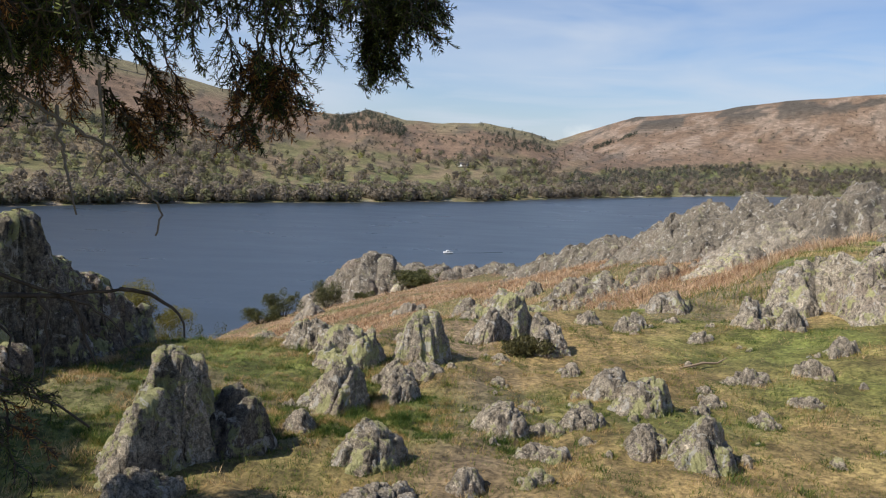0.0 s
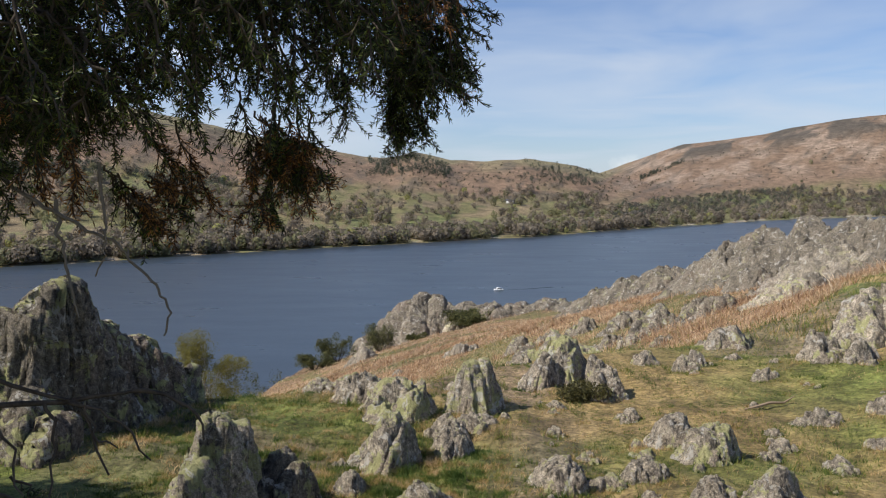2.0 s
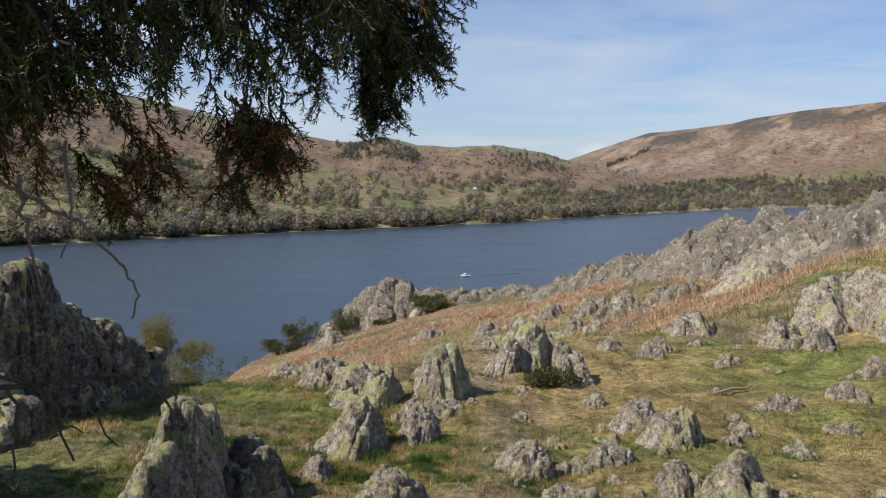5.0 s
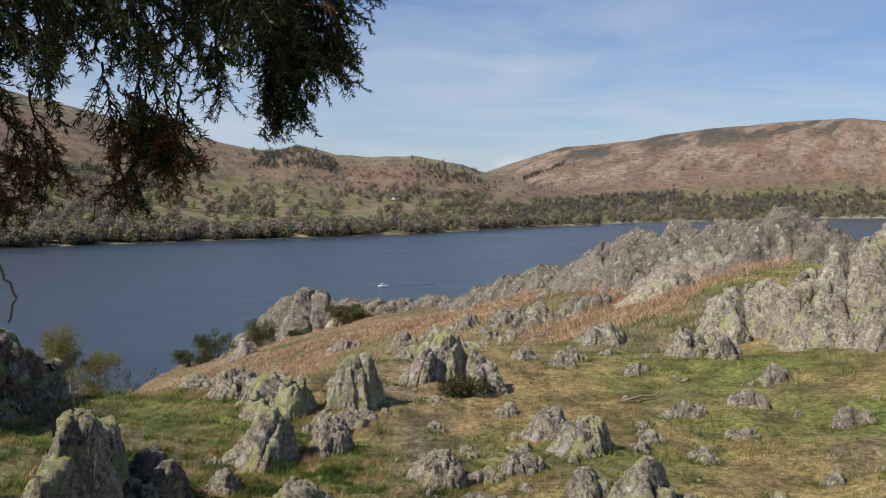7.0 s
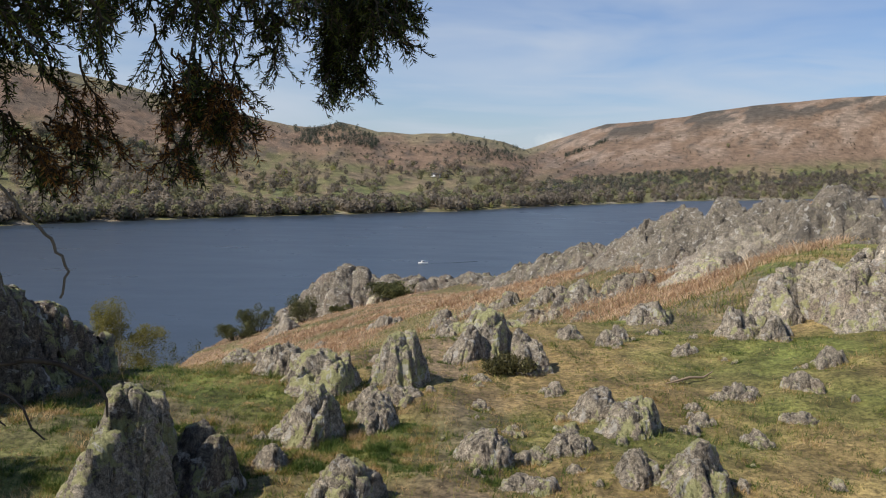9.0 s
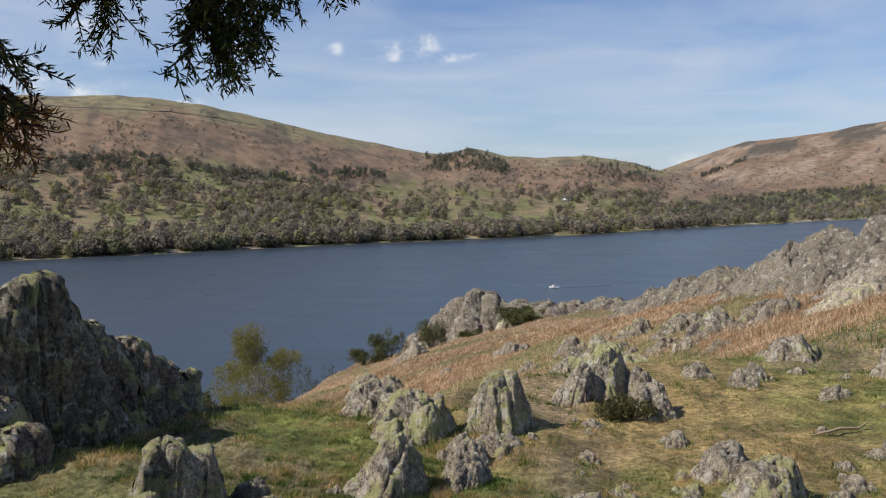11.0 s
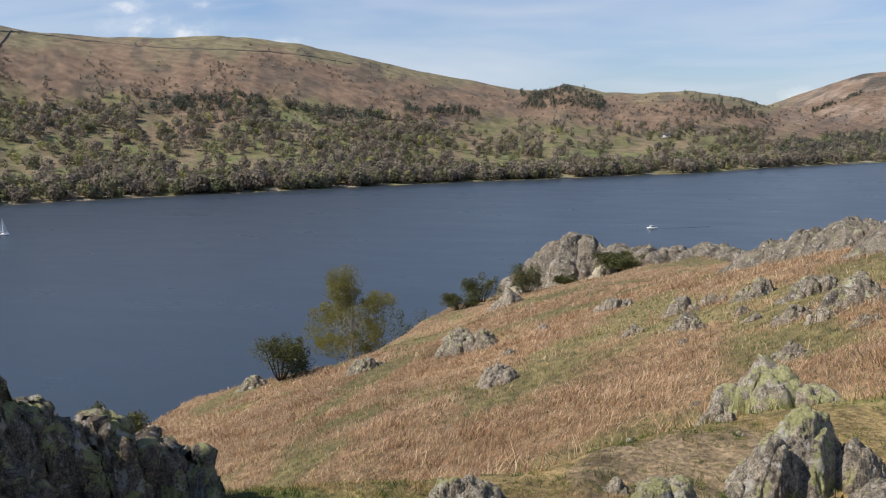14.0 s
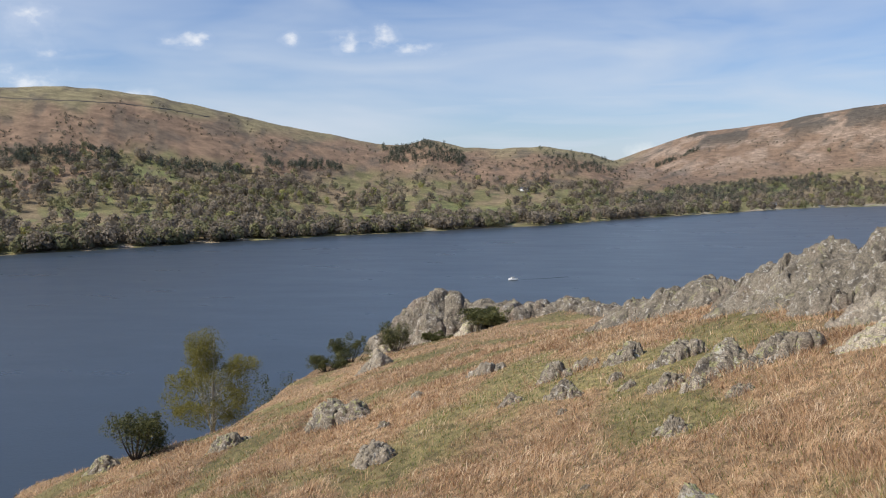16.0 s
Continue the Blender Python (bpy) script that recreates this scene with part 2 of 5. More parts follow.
def tinted(name, strength=1.0):
    """Foliage that takes each tree's own tint from the mesh, with lighter and darker tufts."""

    def build(n):
        tint = n.add("ShaderNodeAttribute")
        tint.attribute_name = "tint"
        any_one = n.add("ShaderNodeNewGeometry").outputs["Random Per Island"]
        return {"Base Color": n.mix(1.0, tint.outputs["Color"], n.ramp(any_one, (0.0, 0.95 * strength), (1.0, 1.2 * strength)), "MULTIPLY")}

    return material(name, build, 0.8, 0.0, 0.45)


WOODS = tinted("far woods", 1.28)


def bark_look(n):
    where = place_of(n)
    streak = n.noise(n.stretch(where, 30, 30, 6), 1.0, 5, 0.7)
    return {"Base Color": n.ramp(streak, (0.3, (0.035, 0.026, 0.02)), (0.7, (0.12, 0.095, 0.075))), "Normal": n.bump(streak, 0.6, 0.01)}


def birch_bark_look(n):
    where = place_of(n)
    band = n.noise(n.stretch(where, 3, 3, 14), 1.0, 4, 0.6)
    return {"Base Color": n.ramp(band, (0.36, (0.10, 0.085, 0.07)), (0.5, (0.50, 0.47, 0.42)))}


def wall_stone_look(n):
    where = place_of(n)
    spots = n.noise(where, 1.5, 4, 0.7)
    return {"Base Color": n.ramp(spots, (0.3, (0.08, 0.07, 0.06)), (0.7, (0.19, 0.17, 0.145)))}


def paint_look(colour):
    def build(n):
        return {"Base Color": n.mix(n.noise(place_of(n), 3.0, 4, 0.6), tuple(c * 0.85 for c in colour), colour)}

    return build


BARK = material("dark bark", bark_look, 0.9)
TWIG = material("dead grey twig", paint_look((0.20, 0.165, 0.13)), 0.9)
BIRCH_BARK = material("birch bark", birch_bark_look, 0.8)
WALL_STONE = material("dry stone", wall_stone_look, 0.95)
WHITE = material("white paint", paint_look((0.80, 0.80, 0.78)), 0.4)
SLATE = material("slate", paint_look((0.10, 0.10, 0.11)), 0.7)
GLASS_DARK = material("dark window", paint_look((0.02, 0.025, 0.03)), 0.15)
SAIL = material("sail cloth", paint_look((0.82, 0.82, 0.80)), 0.6)
STICK = material("bleached stick", paint_look((0.36, 0.26, 0.17)), 0.85)
WAKE = material("ruffled wake water", paint_look((0.016, 0.024, 0.036)), 0.75)
# ---- the lie of the land: metres, eye of the first moment over (0, 0) ----
LAKE = -58.3


def hashed(i, j, k, seed):
    """Scrambled cell numbers, in 0 to 1."""
    i, j, k = (np.asarray(v).astype(np.uint32) for v in (i, j, k))
    n = i * np.uint32(374761393) + j * np.uint32(668265263) + k * np.uint32(1274126177) + np.uint32(seed * 974634777 & 0xFFFFFFFF)
    n = (n ^ (n >> np.uint32(13))) * np.uint32(1103515245)
    n = (n ^ (n >> np.uint32(15))) * np.uint32(374761393)
    return ((n ^ (n >> np.uint32(16))) & np.uint32(0xFFFF)).astype(np.float32) / np.float32(65535.0)


def value_noise(x, y, z, seed=0):
    """Smooth noise in -1 to 1 for arrays."""
    x, y, z = np.broadcast_arrays(np.asarray(x, float), np.asarray(y, float), np.asarray(z, float))
    i, j, k = (np.floor(v).astype(np.int32) for v in (x, y, z))
    u, v, w = ((q - n).astype(np.float32) for q, n in ((x, i), (y, j), (z, k)))
    i, j, k = (q.astype(np.uint32) for q in (i, j, k))
    u, v, w = (q * q * (3 - 2 * q) for q in (u, v, w))
    total = 0.0
    for a in (0, 1):
        for b in (0, 1):
            for c in (0, 1):
                part_weight = (u if a else 1 - u) * (v if b else 1 - v) * (w if c else 1 - w)
                total = total + part_weight * hashed(i + np.uint32(a), j + np.uint32(b), k + np.uint32(c), seed)
    return 2 * total - 1


def fbm(x, y, z=0.0, octaves=4, seed=0, gain=0.5):
    total, weight, size = 0.0, 1.0, 1.0
    for n in range(octaves):
        total = total + weight * value_noise(x * size, y * size, np.asarray(z) * size, seed + n)
        weight, size = weight * gain, size * 2.03
    return total


def smooth(a, b, v):
    q = np.clip((v - a) / (b - a), 0, 1)
    return q * q * (3 - 2 * q)


def table(az, *pairs):
    """A smooth curve over the bearing (degrees, positive to the west side of the first view)."""
    pairs = sorted(pairs)
    return np.interp(az, [p[0] for p in pairs], [p[1] for p in pairs])


def bearing(x, y):
    return np.degrees(np.arctan2(-x, y)), np.hypot(x, y)


def plateau_edge(x):
    """How far north the grassy top reaches, over x."""
    return np.interp(x, [-9, -5, -2.5, -1, 0.5, 1.5, 3, 5, 8, 14], [6.8, 6.6, 7.0, 7.7, 9.2, 9.8, 10.6, 12.5, 17, 24])


def top_height(x, y):
    z = -0.12 + 0.10 * np.clip(x - 2.4, 0, 4) - 0.035 * np.clip(y - 7, 0, 30) + 0.05 * np.clip(6 - y, 0, 5)
    z = z + 0.18 * np.exp(-(((x + 2.6) / 1.6) ** 2) - (((y - 5.6) / 1.6) ** 2))
    return z + 0.05 * fbm(x * 0.9, y * 0.9, 1.7, 3, 5)


def slope_height(x, y):
    x, y = np.clip(x, -60, 45), np.clip(y, -20, 135)
    z = -2.40 + 0.3795 * x - 0.0698 * y - 0.000202 * x * x - 0.001223 * x * y - 0.00031 * y * y
    z = z - 2.4 * np.exp(-(((x + 5) / 22) ** 2) - (((y - 106) / 24) ** 2))
    z = z - 1.3 * np.exp(-(((x + 21) / 9) ** 2) - (((y - 68) / 16) ** 2)) - 2.0 * np.exp(-(((x - 8) / 8) ** 2) - (((y - 68) / 17) ** 2))
    z = z - 0.8 * np.exp(-(((x - 13) / 4) ** 2) - (((y - 30) / 8) ** 2))
    return np.minimum(z, 0.25) + 0.35 * fbm(x * 0.11, y * 0.11, 0.3, 3, 9)


def brow(az):
    """How far the spur reaches before it drops to the lake, over the bearing."""
    return table(az, (-180, 900), (-110, 900), (-90, 120), (-60, 26), (-40, 27), (-31, 30), (-27, 38), (-20, 50), (-15, 54), (-9, 60), (-5, 74),
                 (1, 104), (4, 124), (8, 124), (12, 98), (16, 78), (20, 62), (30, 62), (36, 50), (42, 27), (50, 15), (62, 10), (90, 12), (110, 900), (180, 900))


def shore(az):
    return table(az, (-180, 6000), (-120, 5000), (-60, 2600), (-40, 2500), (-31.7, 2300), (-26, 1950), (-23.6, 1760), (-19.6, 1640), (-17.7, 1560), (-14, 1386),
                 (-8, 1190), (-2.5, 1035), (6.2, 927), (10.3, 895), (16.8, 844), (26.5, 784), (42.3, 744), (53.8, 723), (80, 760), (120, 900), (180, 6000))


def west_ridge(az):
    """Elevation of the near range's skyline in degrees, and its distance."""
    rise = table(az, (-30, -1.9), (-20, -1.4), (-14, -0.5), (-10, 0.4), (-7.2, 1.0), (-5.4, 1.55), (-2.3, 2.05), (0.5, 1.93), (3, 2.05), (4.2, 2.32), (5.5, 2.66),
                 (6.9, 2.26), (9, 2.3), (11.6, 2.88), (15.3, 3.55), (19, 4.43), (22.8, 5.25), (25.5, 5.62), (28.6, 5.82), (32.4, 5.6), (36.2, 5.63), (39.8, 5.8),
                 (42.3, 6.26), (44, 7.06), (45.6, 7.3), (48, 7.1), (50, 6.9), (53, 7.46), (60, 8.4), (90, 7))
    return rise, table(az, (-30, 2350), (-14, 2150), (-2, 1950), (6, 1850), (16, 1750), (28, 1650), (42, 1560), (54, 1500))


def east_ridge(az):
    rise = table(az, (-60, 3.6), (-40, 4.2), (-32, 4.46), (-30.3, 4.67), (-26.8, 4.52), (-24.1, 4.26), (-21.6, 4.05), (-19.1, 3.68), (-17.4, 3.34), (-14.7, 3.02), (-12.5, 2.82),
                 (-10.9, 2.32), (-9.1, 1.7), (-7.4, 1.12), (-4, 0.3), (4, -0.6))
    return rise, 3300.0 + 0 * az


def far_height(az, r):
    coast = shore(az)
    rise, ridge = west_ridge(az)
    ridge = np.maximum(ridge, coast + 300)
    rough = fbm(az * 0.9, r * 0.004, 2.2, 4, 21)
    u = (r - coast) / (ridge - coast)
    top = np.maximum(1.7 + ridge * np.tan(np.radians(rise)) - LAKE, 6)
    lift = np.interp(u, [-0.3, 0, 0.02, 0.25, 0.5, 0.8, 0.93, 1.0, 1.2, 2.5], [-0.06, 0, 0.012, 0.13, 0.36, 0.80, 0.95, 1.0, 0.93, 0.3])
    west = top * lift + 7 * rough * np.clip(u, 0, 1) * np.clip(1.15 - u, 0.12, 1)
    rise, ridge = east_ridge(az)
    ridge = np.maximum(ridge, coast + 500)
    u = (r - coast - 150) / (ridge - coast - 150)
    top = np.maximum(1.7 + ridge * np.tan(np.radians(rise)) - LAKE, 6)
    lift = np.interp(u, [-0.3, 0, 0.25, 0.5, 0.8, 1.0, 1.3, 2.0], [-0.05, 0.0, 0.10, 0.36, 0.80, 1.0, 0.8, 0.4])
    east = top * lift + 14 * rough * np.clip(u, 0, 1) * np.clip(1.1 - u, 0.08, 1)
    return np.clip(LAKE + np.maximum(west, east), LAKE - 8, None)


def ground_height(x, y):
    az, r = bearing(x, y)
    edge = smooth(0, 5, y - plateau_edge(x))
    near = top_height(x, y) * (1 - edge) + slope_height(x, y) * edge
    over = np.clip(r - brow(az), 0, None)
    near = near - 0.95 * over * smooth(0, 6, over)
    near = np.where(np.abs(az) > 112, np.maximum(near, -0.3), near)
    return np.maximum(np.maximum(near, LAKE - 6), np.where(np.abs(az) > 100, LAKE - 6, far_height(az, r)))


def turf_height(x, y):
    """The ground with its tussocks and hollows."""
    fine = np.clip(1 - np.hypot(x, y) / 60, 0, 1)
    return ground_height(x, y) + fine * (0.022 * fbm(x * 4.2, y * 4.2, 0.0, 3, 3) + 0.03 * np.abs(fbm(x * 1.7, y * 1.7, 3.0, 2, 6)))



# ---- mesh helpers ----
def mesh_of(name, verts, faces, mat, soft=False):
    """A mesh from arrays; faces all have the same number of corners."""
    verts, faces = np.asarray(verts, np.float32).reshape(-1, 3), np.asarray(faces, np.int32)
    data = bpy.data.meshes.new(name)
    data.vertices.add(len(verts))
    data.vertices.foreach_set("co", verts.ravel())
    corners = faces.shape[1]
    data.loops.add(faces.size)
    data.loops.foreach_set("vertex_index", faces.ravel())
    data.polygons.add(len(faces))
    data.polygons.foreach_set("loop_start", np.arange(len(faces), dtype=np.int32) * corners)
    data.update(calc_edges=True)
    if soft:
        data.polygons.foreach_set("use_smooth", np.ones(len(faces), bool))
    data.materials.append(mat)
    return data


def part(name, data, parent, label="", where=(0, 0, 0)):
    """One mesh object under a thing or under a part."""
    ob = new(name, data)
    ob.parent = parent
    ob.location = where
    return tagged(ob, label)


def joined(pieces):
    """Lists of (verts, faces) put together."""
    verts, faces, count = [], [], 0
    for v, f in pieces:
        verts.append(np.asarray(v).reshape(-1, 3))
        faces.append(np.asarray(f) + count)
        count += len(verts[-1])
    return np.concatenate(verts), np.concatenate(faces)


def cross(a, b):
    """The cross product along the last axis."""
    return np.stack([a[..., 1] * b[..., 2] - a[..., 2] * b[..., 1], a[..., 2] * b[..., 0] - a[..., 0] * b[..., 2], a[..., 0] * b[..., 1] - a[..., 1] * b[..., 0]], -1)


def unit(a):
    return a / (np.sqrt((a * a).sum(-1, keepdims=True)) + 1e-9)


def tube(points, radii, sides=6):
    """A tapered round stem along points."""
    points = np.asarray(points, float)
    count = len(points)
    radii = np.broadcast_to(radii, count)[:, None, None]
    ahead = np.empty_like(points)
    ahead[1:-1] = points[2:] - points[:-2]
    ahead[0], ahead[-1] = points[1] - points[0], points[-1] - points[-2]
    ahead = unit(ahead)
    side = unit(cross(ahead, np.broadcast_to((0.31, 0.87, 0.38), ahead.shape)))
    other = cross(ahead, side)
    turn = np.linspace(0, 2 * np.pi, sides, endpoint=False)[None, :, None]
    verts = points[:, None] + radii * (np.cos(turn) * side[:, None] + np.sin(turn) * other[:, None])
    k = np.arange(count - 1)[:, None] * sides
    s = np.arange(sides)[None]
    faces = np.stack([k + s, k + (s + 1) % sides, k + sides + (s + 1) % sides, k + sides + s], -1).reshape(-1, 4)
    return verts.reshape(-1, 3), faces


def bent(start, end, sag, count=8, rng=None, wobble=0.0):
    """Points from start to end that bow by sag."""
    q = np.linspace(0, 1, count)[:, None]
    line = np.asarray(start, float) * (1 - q) + np.asarray(end, float) * q + 4 * q * (1 - q) * np.asarray(sag, float)
    if rng is not None:
        line[1:-1] += rng.normal(0, wobble, (count - 2, 3))
    return line


# ---- the ground: one sheet from underfoot to the skyline ----
def land_cover(x, y, z):
    """Base colour of the ground cover: turf and bracken near by, fields, heath and fell beyond the lake."""
    az, r = bearing(x, y)
    patch = fbm(x * 0.35, y * 0.35, 0.0, 4, 31)
    turf = np.array((0.145, 0.165, 0.04))
    straw = np.array((0.30, 0.215, 0.092))
    earth = np.array((0.19, 0.14, 0.095))
    fern = np.array((0.25, 0.165, 0.09))
    moss = np.array((0.17, 0.145, 0.06))

    def blend(a, b, weight):
        return a * (1 - weight[:, None]) + b * weight[:, None]

    colour = blend(np.broadcast_to(turf, (len(x), 3)), straw, smooth(-0.35, 0.6, patch))
    track = np.exp(-((x - 0.25 - 0.10 * (y - 5)) / 0.35) ** 2) * smooth(7.6, 6.2, y) * smooth(2.0, 3.4, y)
    colour = blend(colour, earth, 0.7 * track)
    bare = smooth(0.38, 0.6, fbm(x * 0.6, y * 0.6, 3.0, 4, 37)) * smooth(0, 2, y - 4)
    colour = blend(colour, earth * 1.15, 0.7 * bare)
    down = smooth(0.5, 4, y - plateau_edge(x))
    fernland = fern_share(x, y)
    colour = blend(colour, blend(np.broadcast_to(moss, (len(x), 3)), fern, fernland), down)
    # Across the water.
    far = smooth(0, 60, r - shore(az) + 40)
    sky_line = np.maximum(west_ridge(az)[0], east_ridge(az)[0])
    coast = np.degrees(np.arctan2(LAKE - 1.7, shore(az)))
    up = (np.degrees(np.arctan2(z - 1.7, r)) - coast) / (sky_line - coast)
    wide = fbm(az * 0.28, up * 5.0, 1.0, 4, 41)
    small = fbm(az * 1.1, up * 16.0, 2.0, 4, 43)
    meadow = np.array((0.165, 0.153, 0.068))
    bright = np.array((0.135, 0.165, 0.058))
    rough_grass = np.array((0.205, 0.158, 0.092))
    fell = np.array((0.215, 0.145, 0.095))
    top = np.array((0.21, 0.18, 0.10))
    pale = np.array((0.29, 0.215, 0.155))
    heath = np.array((0.10, 0.085, 0.065))
    hill = blend(np.broadcast_to(meadow, (len(x), 3)), rough_grass, smooth(-0.25, 0.3, small))
    hill = blend(hill, bright, 0.6 * smooth(0.34, 0.5, fbm(az * 0.9, up * 22, 7.0, 2, 44)) * smooth(0.75, 0.45, up))
    hill = blend(hill, fell, smooth(0.40, 0.60, up + 0.18 * wide))
    hill = blend(hill, top, smooth(0.82, 0.95, up + 0.10 * wide))
    hill = blend(hill, heath, 0.6 * smooth(0.25, 0.5, small) * smooth(0.3, 0.6, up))
    east = smooth(-7.0, -10.0, az) * smooth(0.30, 0.42, up)
    hill_east = blend(np.broadcast_to(fell * 0.98, (len(x), 3)), pale, smooth(-0.1, 0.4, small) * smooth(0.4, 0.6, up))
    gully = np.exp(-(((fbm(az * 0.45 + up * 3.5, up * 3, 5.0, 3, 49)) / 0.07) ** 2))
    hill_east = blend(hill_east, heath, 0.7 * gully)
    hill_east = blend(hill_east, heath * 0.9, 0.95 * smooth(0.0, 0.3, fbm(az * 0.7 + up * 5, up * 9, 3.0, 4, 47)) * smooth(0.70, 0.92, up))
    hill = blend(hill, hill_east, east)
    strand = smooth(0.0, 0.008, up) * smooth(0.028, 0.016, up)
    hill = blend(hill, np.array((0.36, 0.32, 0.26)), 0.7 * strand * smooth(-0.2, 0.2, small))
    return blend(colour, hill, far)


def fern_share(x, y):
    """How much of the slope is bracken, 0 to 1."""
    return np.clip(smooth(-0.55, 0.02, fbm(x * 0.30, y * 0.22, 4.0, 4, 33)) + 0.08, 0, 1)


def build_ground():
    az = np.radians(np.concatenate([np.arange(-180, -66, 6.0), np.arange(-66, 70, 0.19), np.arange(70, 180, 5.5)]))
    r = np.geomspace(0.5, 4600, 610)
    a, q = np.meshgrid(az, r)
    x, y = (-np.sin(a) * q).ravel(), (np.cos(a) * q).ravel()
    z = turf_height(x, y)
    rows, cols = len(r), len(az)
    i, j = np.meshgrid(np.arange(rows - 1), np.arange(cols), indexing="ij")
    k = (j + 1) % cols
    faces = np.stack([i * cols + j, i * cols + k, (i + 1) * cols + k, (i + 1) * cols + j], -1).reshape(-1, 4)[:, ::-1]
    data = mesh_of("ground", np.stack([x, y, z], 1), faces, GROUND, True)
    colour = np.ones((len(x), 4), np.float32)
    colour[:, :3] = land_cover(x, y, z)
    data.attributes.new("cover", "FLOAT_COLOR", "POINT").data.foreach_set("color", colour.ravel())
    ob = tagged(new("ground", data), "grassy knoll falling to a lake with brown fells beyond", "ground", kind="structure")
    mid = mesh_of("turf underfoot", *disc(0.52, -0.02), GROUND)
    spot = np.ones((len(mid.vertices), 4), np.float32) * (0.16, 0.15, 0.05, 1)
    mid.attributes.new("cover", "FLOAT_COLOR", "POINT").data.foreach_set("color", spot.astype(np.float32).ravel())
    part("turf", mid, ob)


def disc(radius, z):
    turn = np.linspace(0, 2 * np.pi, 24, endpoint=False)
    ring = np.stack([radius * np.cos(turn), radius * np.sin(turn), 0 * turn + z], 1)
    ring[:, 2] = ground_height(ring[:, 0], ring[:, 1])
    verts = np.concatenate([ring, [(0, 0, float(ground_height(np.array(0.0), np.array(0.0))))]])
    return verts, [(k, (k + 1) % 24, 24) for k in range(24)]


build_ground()

lake_mesh = mesh_of("water", [(-4500, -400, LAKE), (4500, -400, LAKE), (4500, 4500, LAKE), (-4500, 4500, LAKE)], [(0, 1, 2, 3)], WATER)
tagged(new("water", lake_mesh), "dark blue rippled water of a long lake", "lake", kind="structure")

# ---- rocks ----
ROCKS = "rocks on the knoll"
FEET = []


def rock(x, y, top, wide, deep, turn, seed, mat=ROCK, label="grey angular rock bedded in grass"):
    """A half-buried rock of that width whose top stands at that height."""
    floor = float(ground_height(np.array(float(x)), np.array(float(y))))
    FEET.append((x, y, wide))
    return low_rock(x, y, floor, max(top - floor, 0.05), wide, deep, seed, mat, label)


# The grain of the place: rocks lie back to the west and break off steeply to the east.
GRAIN = ((-25, 1.9), (40, 1.3), (95, 1.0), (150, 0.85), (-160, 0.8), (-100, 0.95), (-65, 1.25))
EVEN = ((-20, 1.1), (35, 1.0), (95, 1.0), (150, 1.0), (-150, 1.0), (-90, 1.1))


def block(x, y, top, wide, deep, turn, seed, mat=ROCK, label="grey angular rock bedded in grass", steep=1.9, rough=0.08, blocky=0.7, flat=0.40, walls=GRAIN, spread=0.28, extra=6, low=0.35):
    """One broken rock: a main head and lesser edges round it, split by clefts, that come up through the turf."""
    rng = np.random.RandomState(seed)
    floor = float(ground_height(np.array(float(x)), np.array(float(y))))
    high = top - floor
    c, q = math.cos(radians(turn)), math.sin(radians(turn))
    peaks = [(x, y, floor + (0.86 if y < 15 else 0.97) * high, wide * 0.34)]
    for k in range(extra):
        a = 2 * np.pi * (k + rng.uniform(-0.3, 0.3)) / extra
        u, v = math.cos(a) * wide * spread * rng.uniform(0.6, 1.1), math.sin(a) * deep * spread * rng.uniform(0.6, 1.1)
        px, py = x + c * u - q * v, y + q * u + c * v
        below = float(ground_height(np.array(px), np.array(py)))
        peaks.append((px, py, below + high * rng.uniform(low, 0.85), wide * rng.uniform(0.16, 0.30)))
    FEET.append((x, y, wide * 0.85))
    return crag(label, peaks, mat, max(wide / 68, 0.0045), steep, seed, rough, "rock", flat, blocky, walls, 0.25)


def slabs(gx, gy, cell, seed):
    """Blocks of broken rock: each cell of an uneven net has its own level and tilt."""
    u, v = (gx * 0.83 + gy * 0.56) / cell, (gy * 0.83 - gx * 0.56) / cell * 1.5
    iu, iv = np.floor(u).astype(np.int64), np.floor(v).astype(np.int64)
    best, level = np.full(gx.shape, 9.0), np.zeros(gx.shape)
    for du in (-1, 0, 1):
        for dv in (-1, 0, 1):
            a, b = iu + du, iv + dv
            pu, pv = u - a - hashed(a, b, 1, seed), v - b - hashed(a, b, 2, seed)
            far = pu * pu + pv * pv
            here = 0.45 * (hashed(a, b, 3, seed) - 0.5) + 0.8 * pu * (hashed(a, b, 4, seed) - 0.5) + 0.8 * pv * (hashed(a, b, 5, seed) - 0.5)
            level = np.where(far < best, here, level)
            best = np.minimum(best, far)
    return level * cell


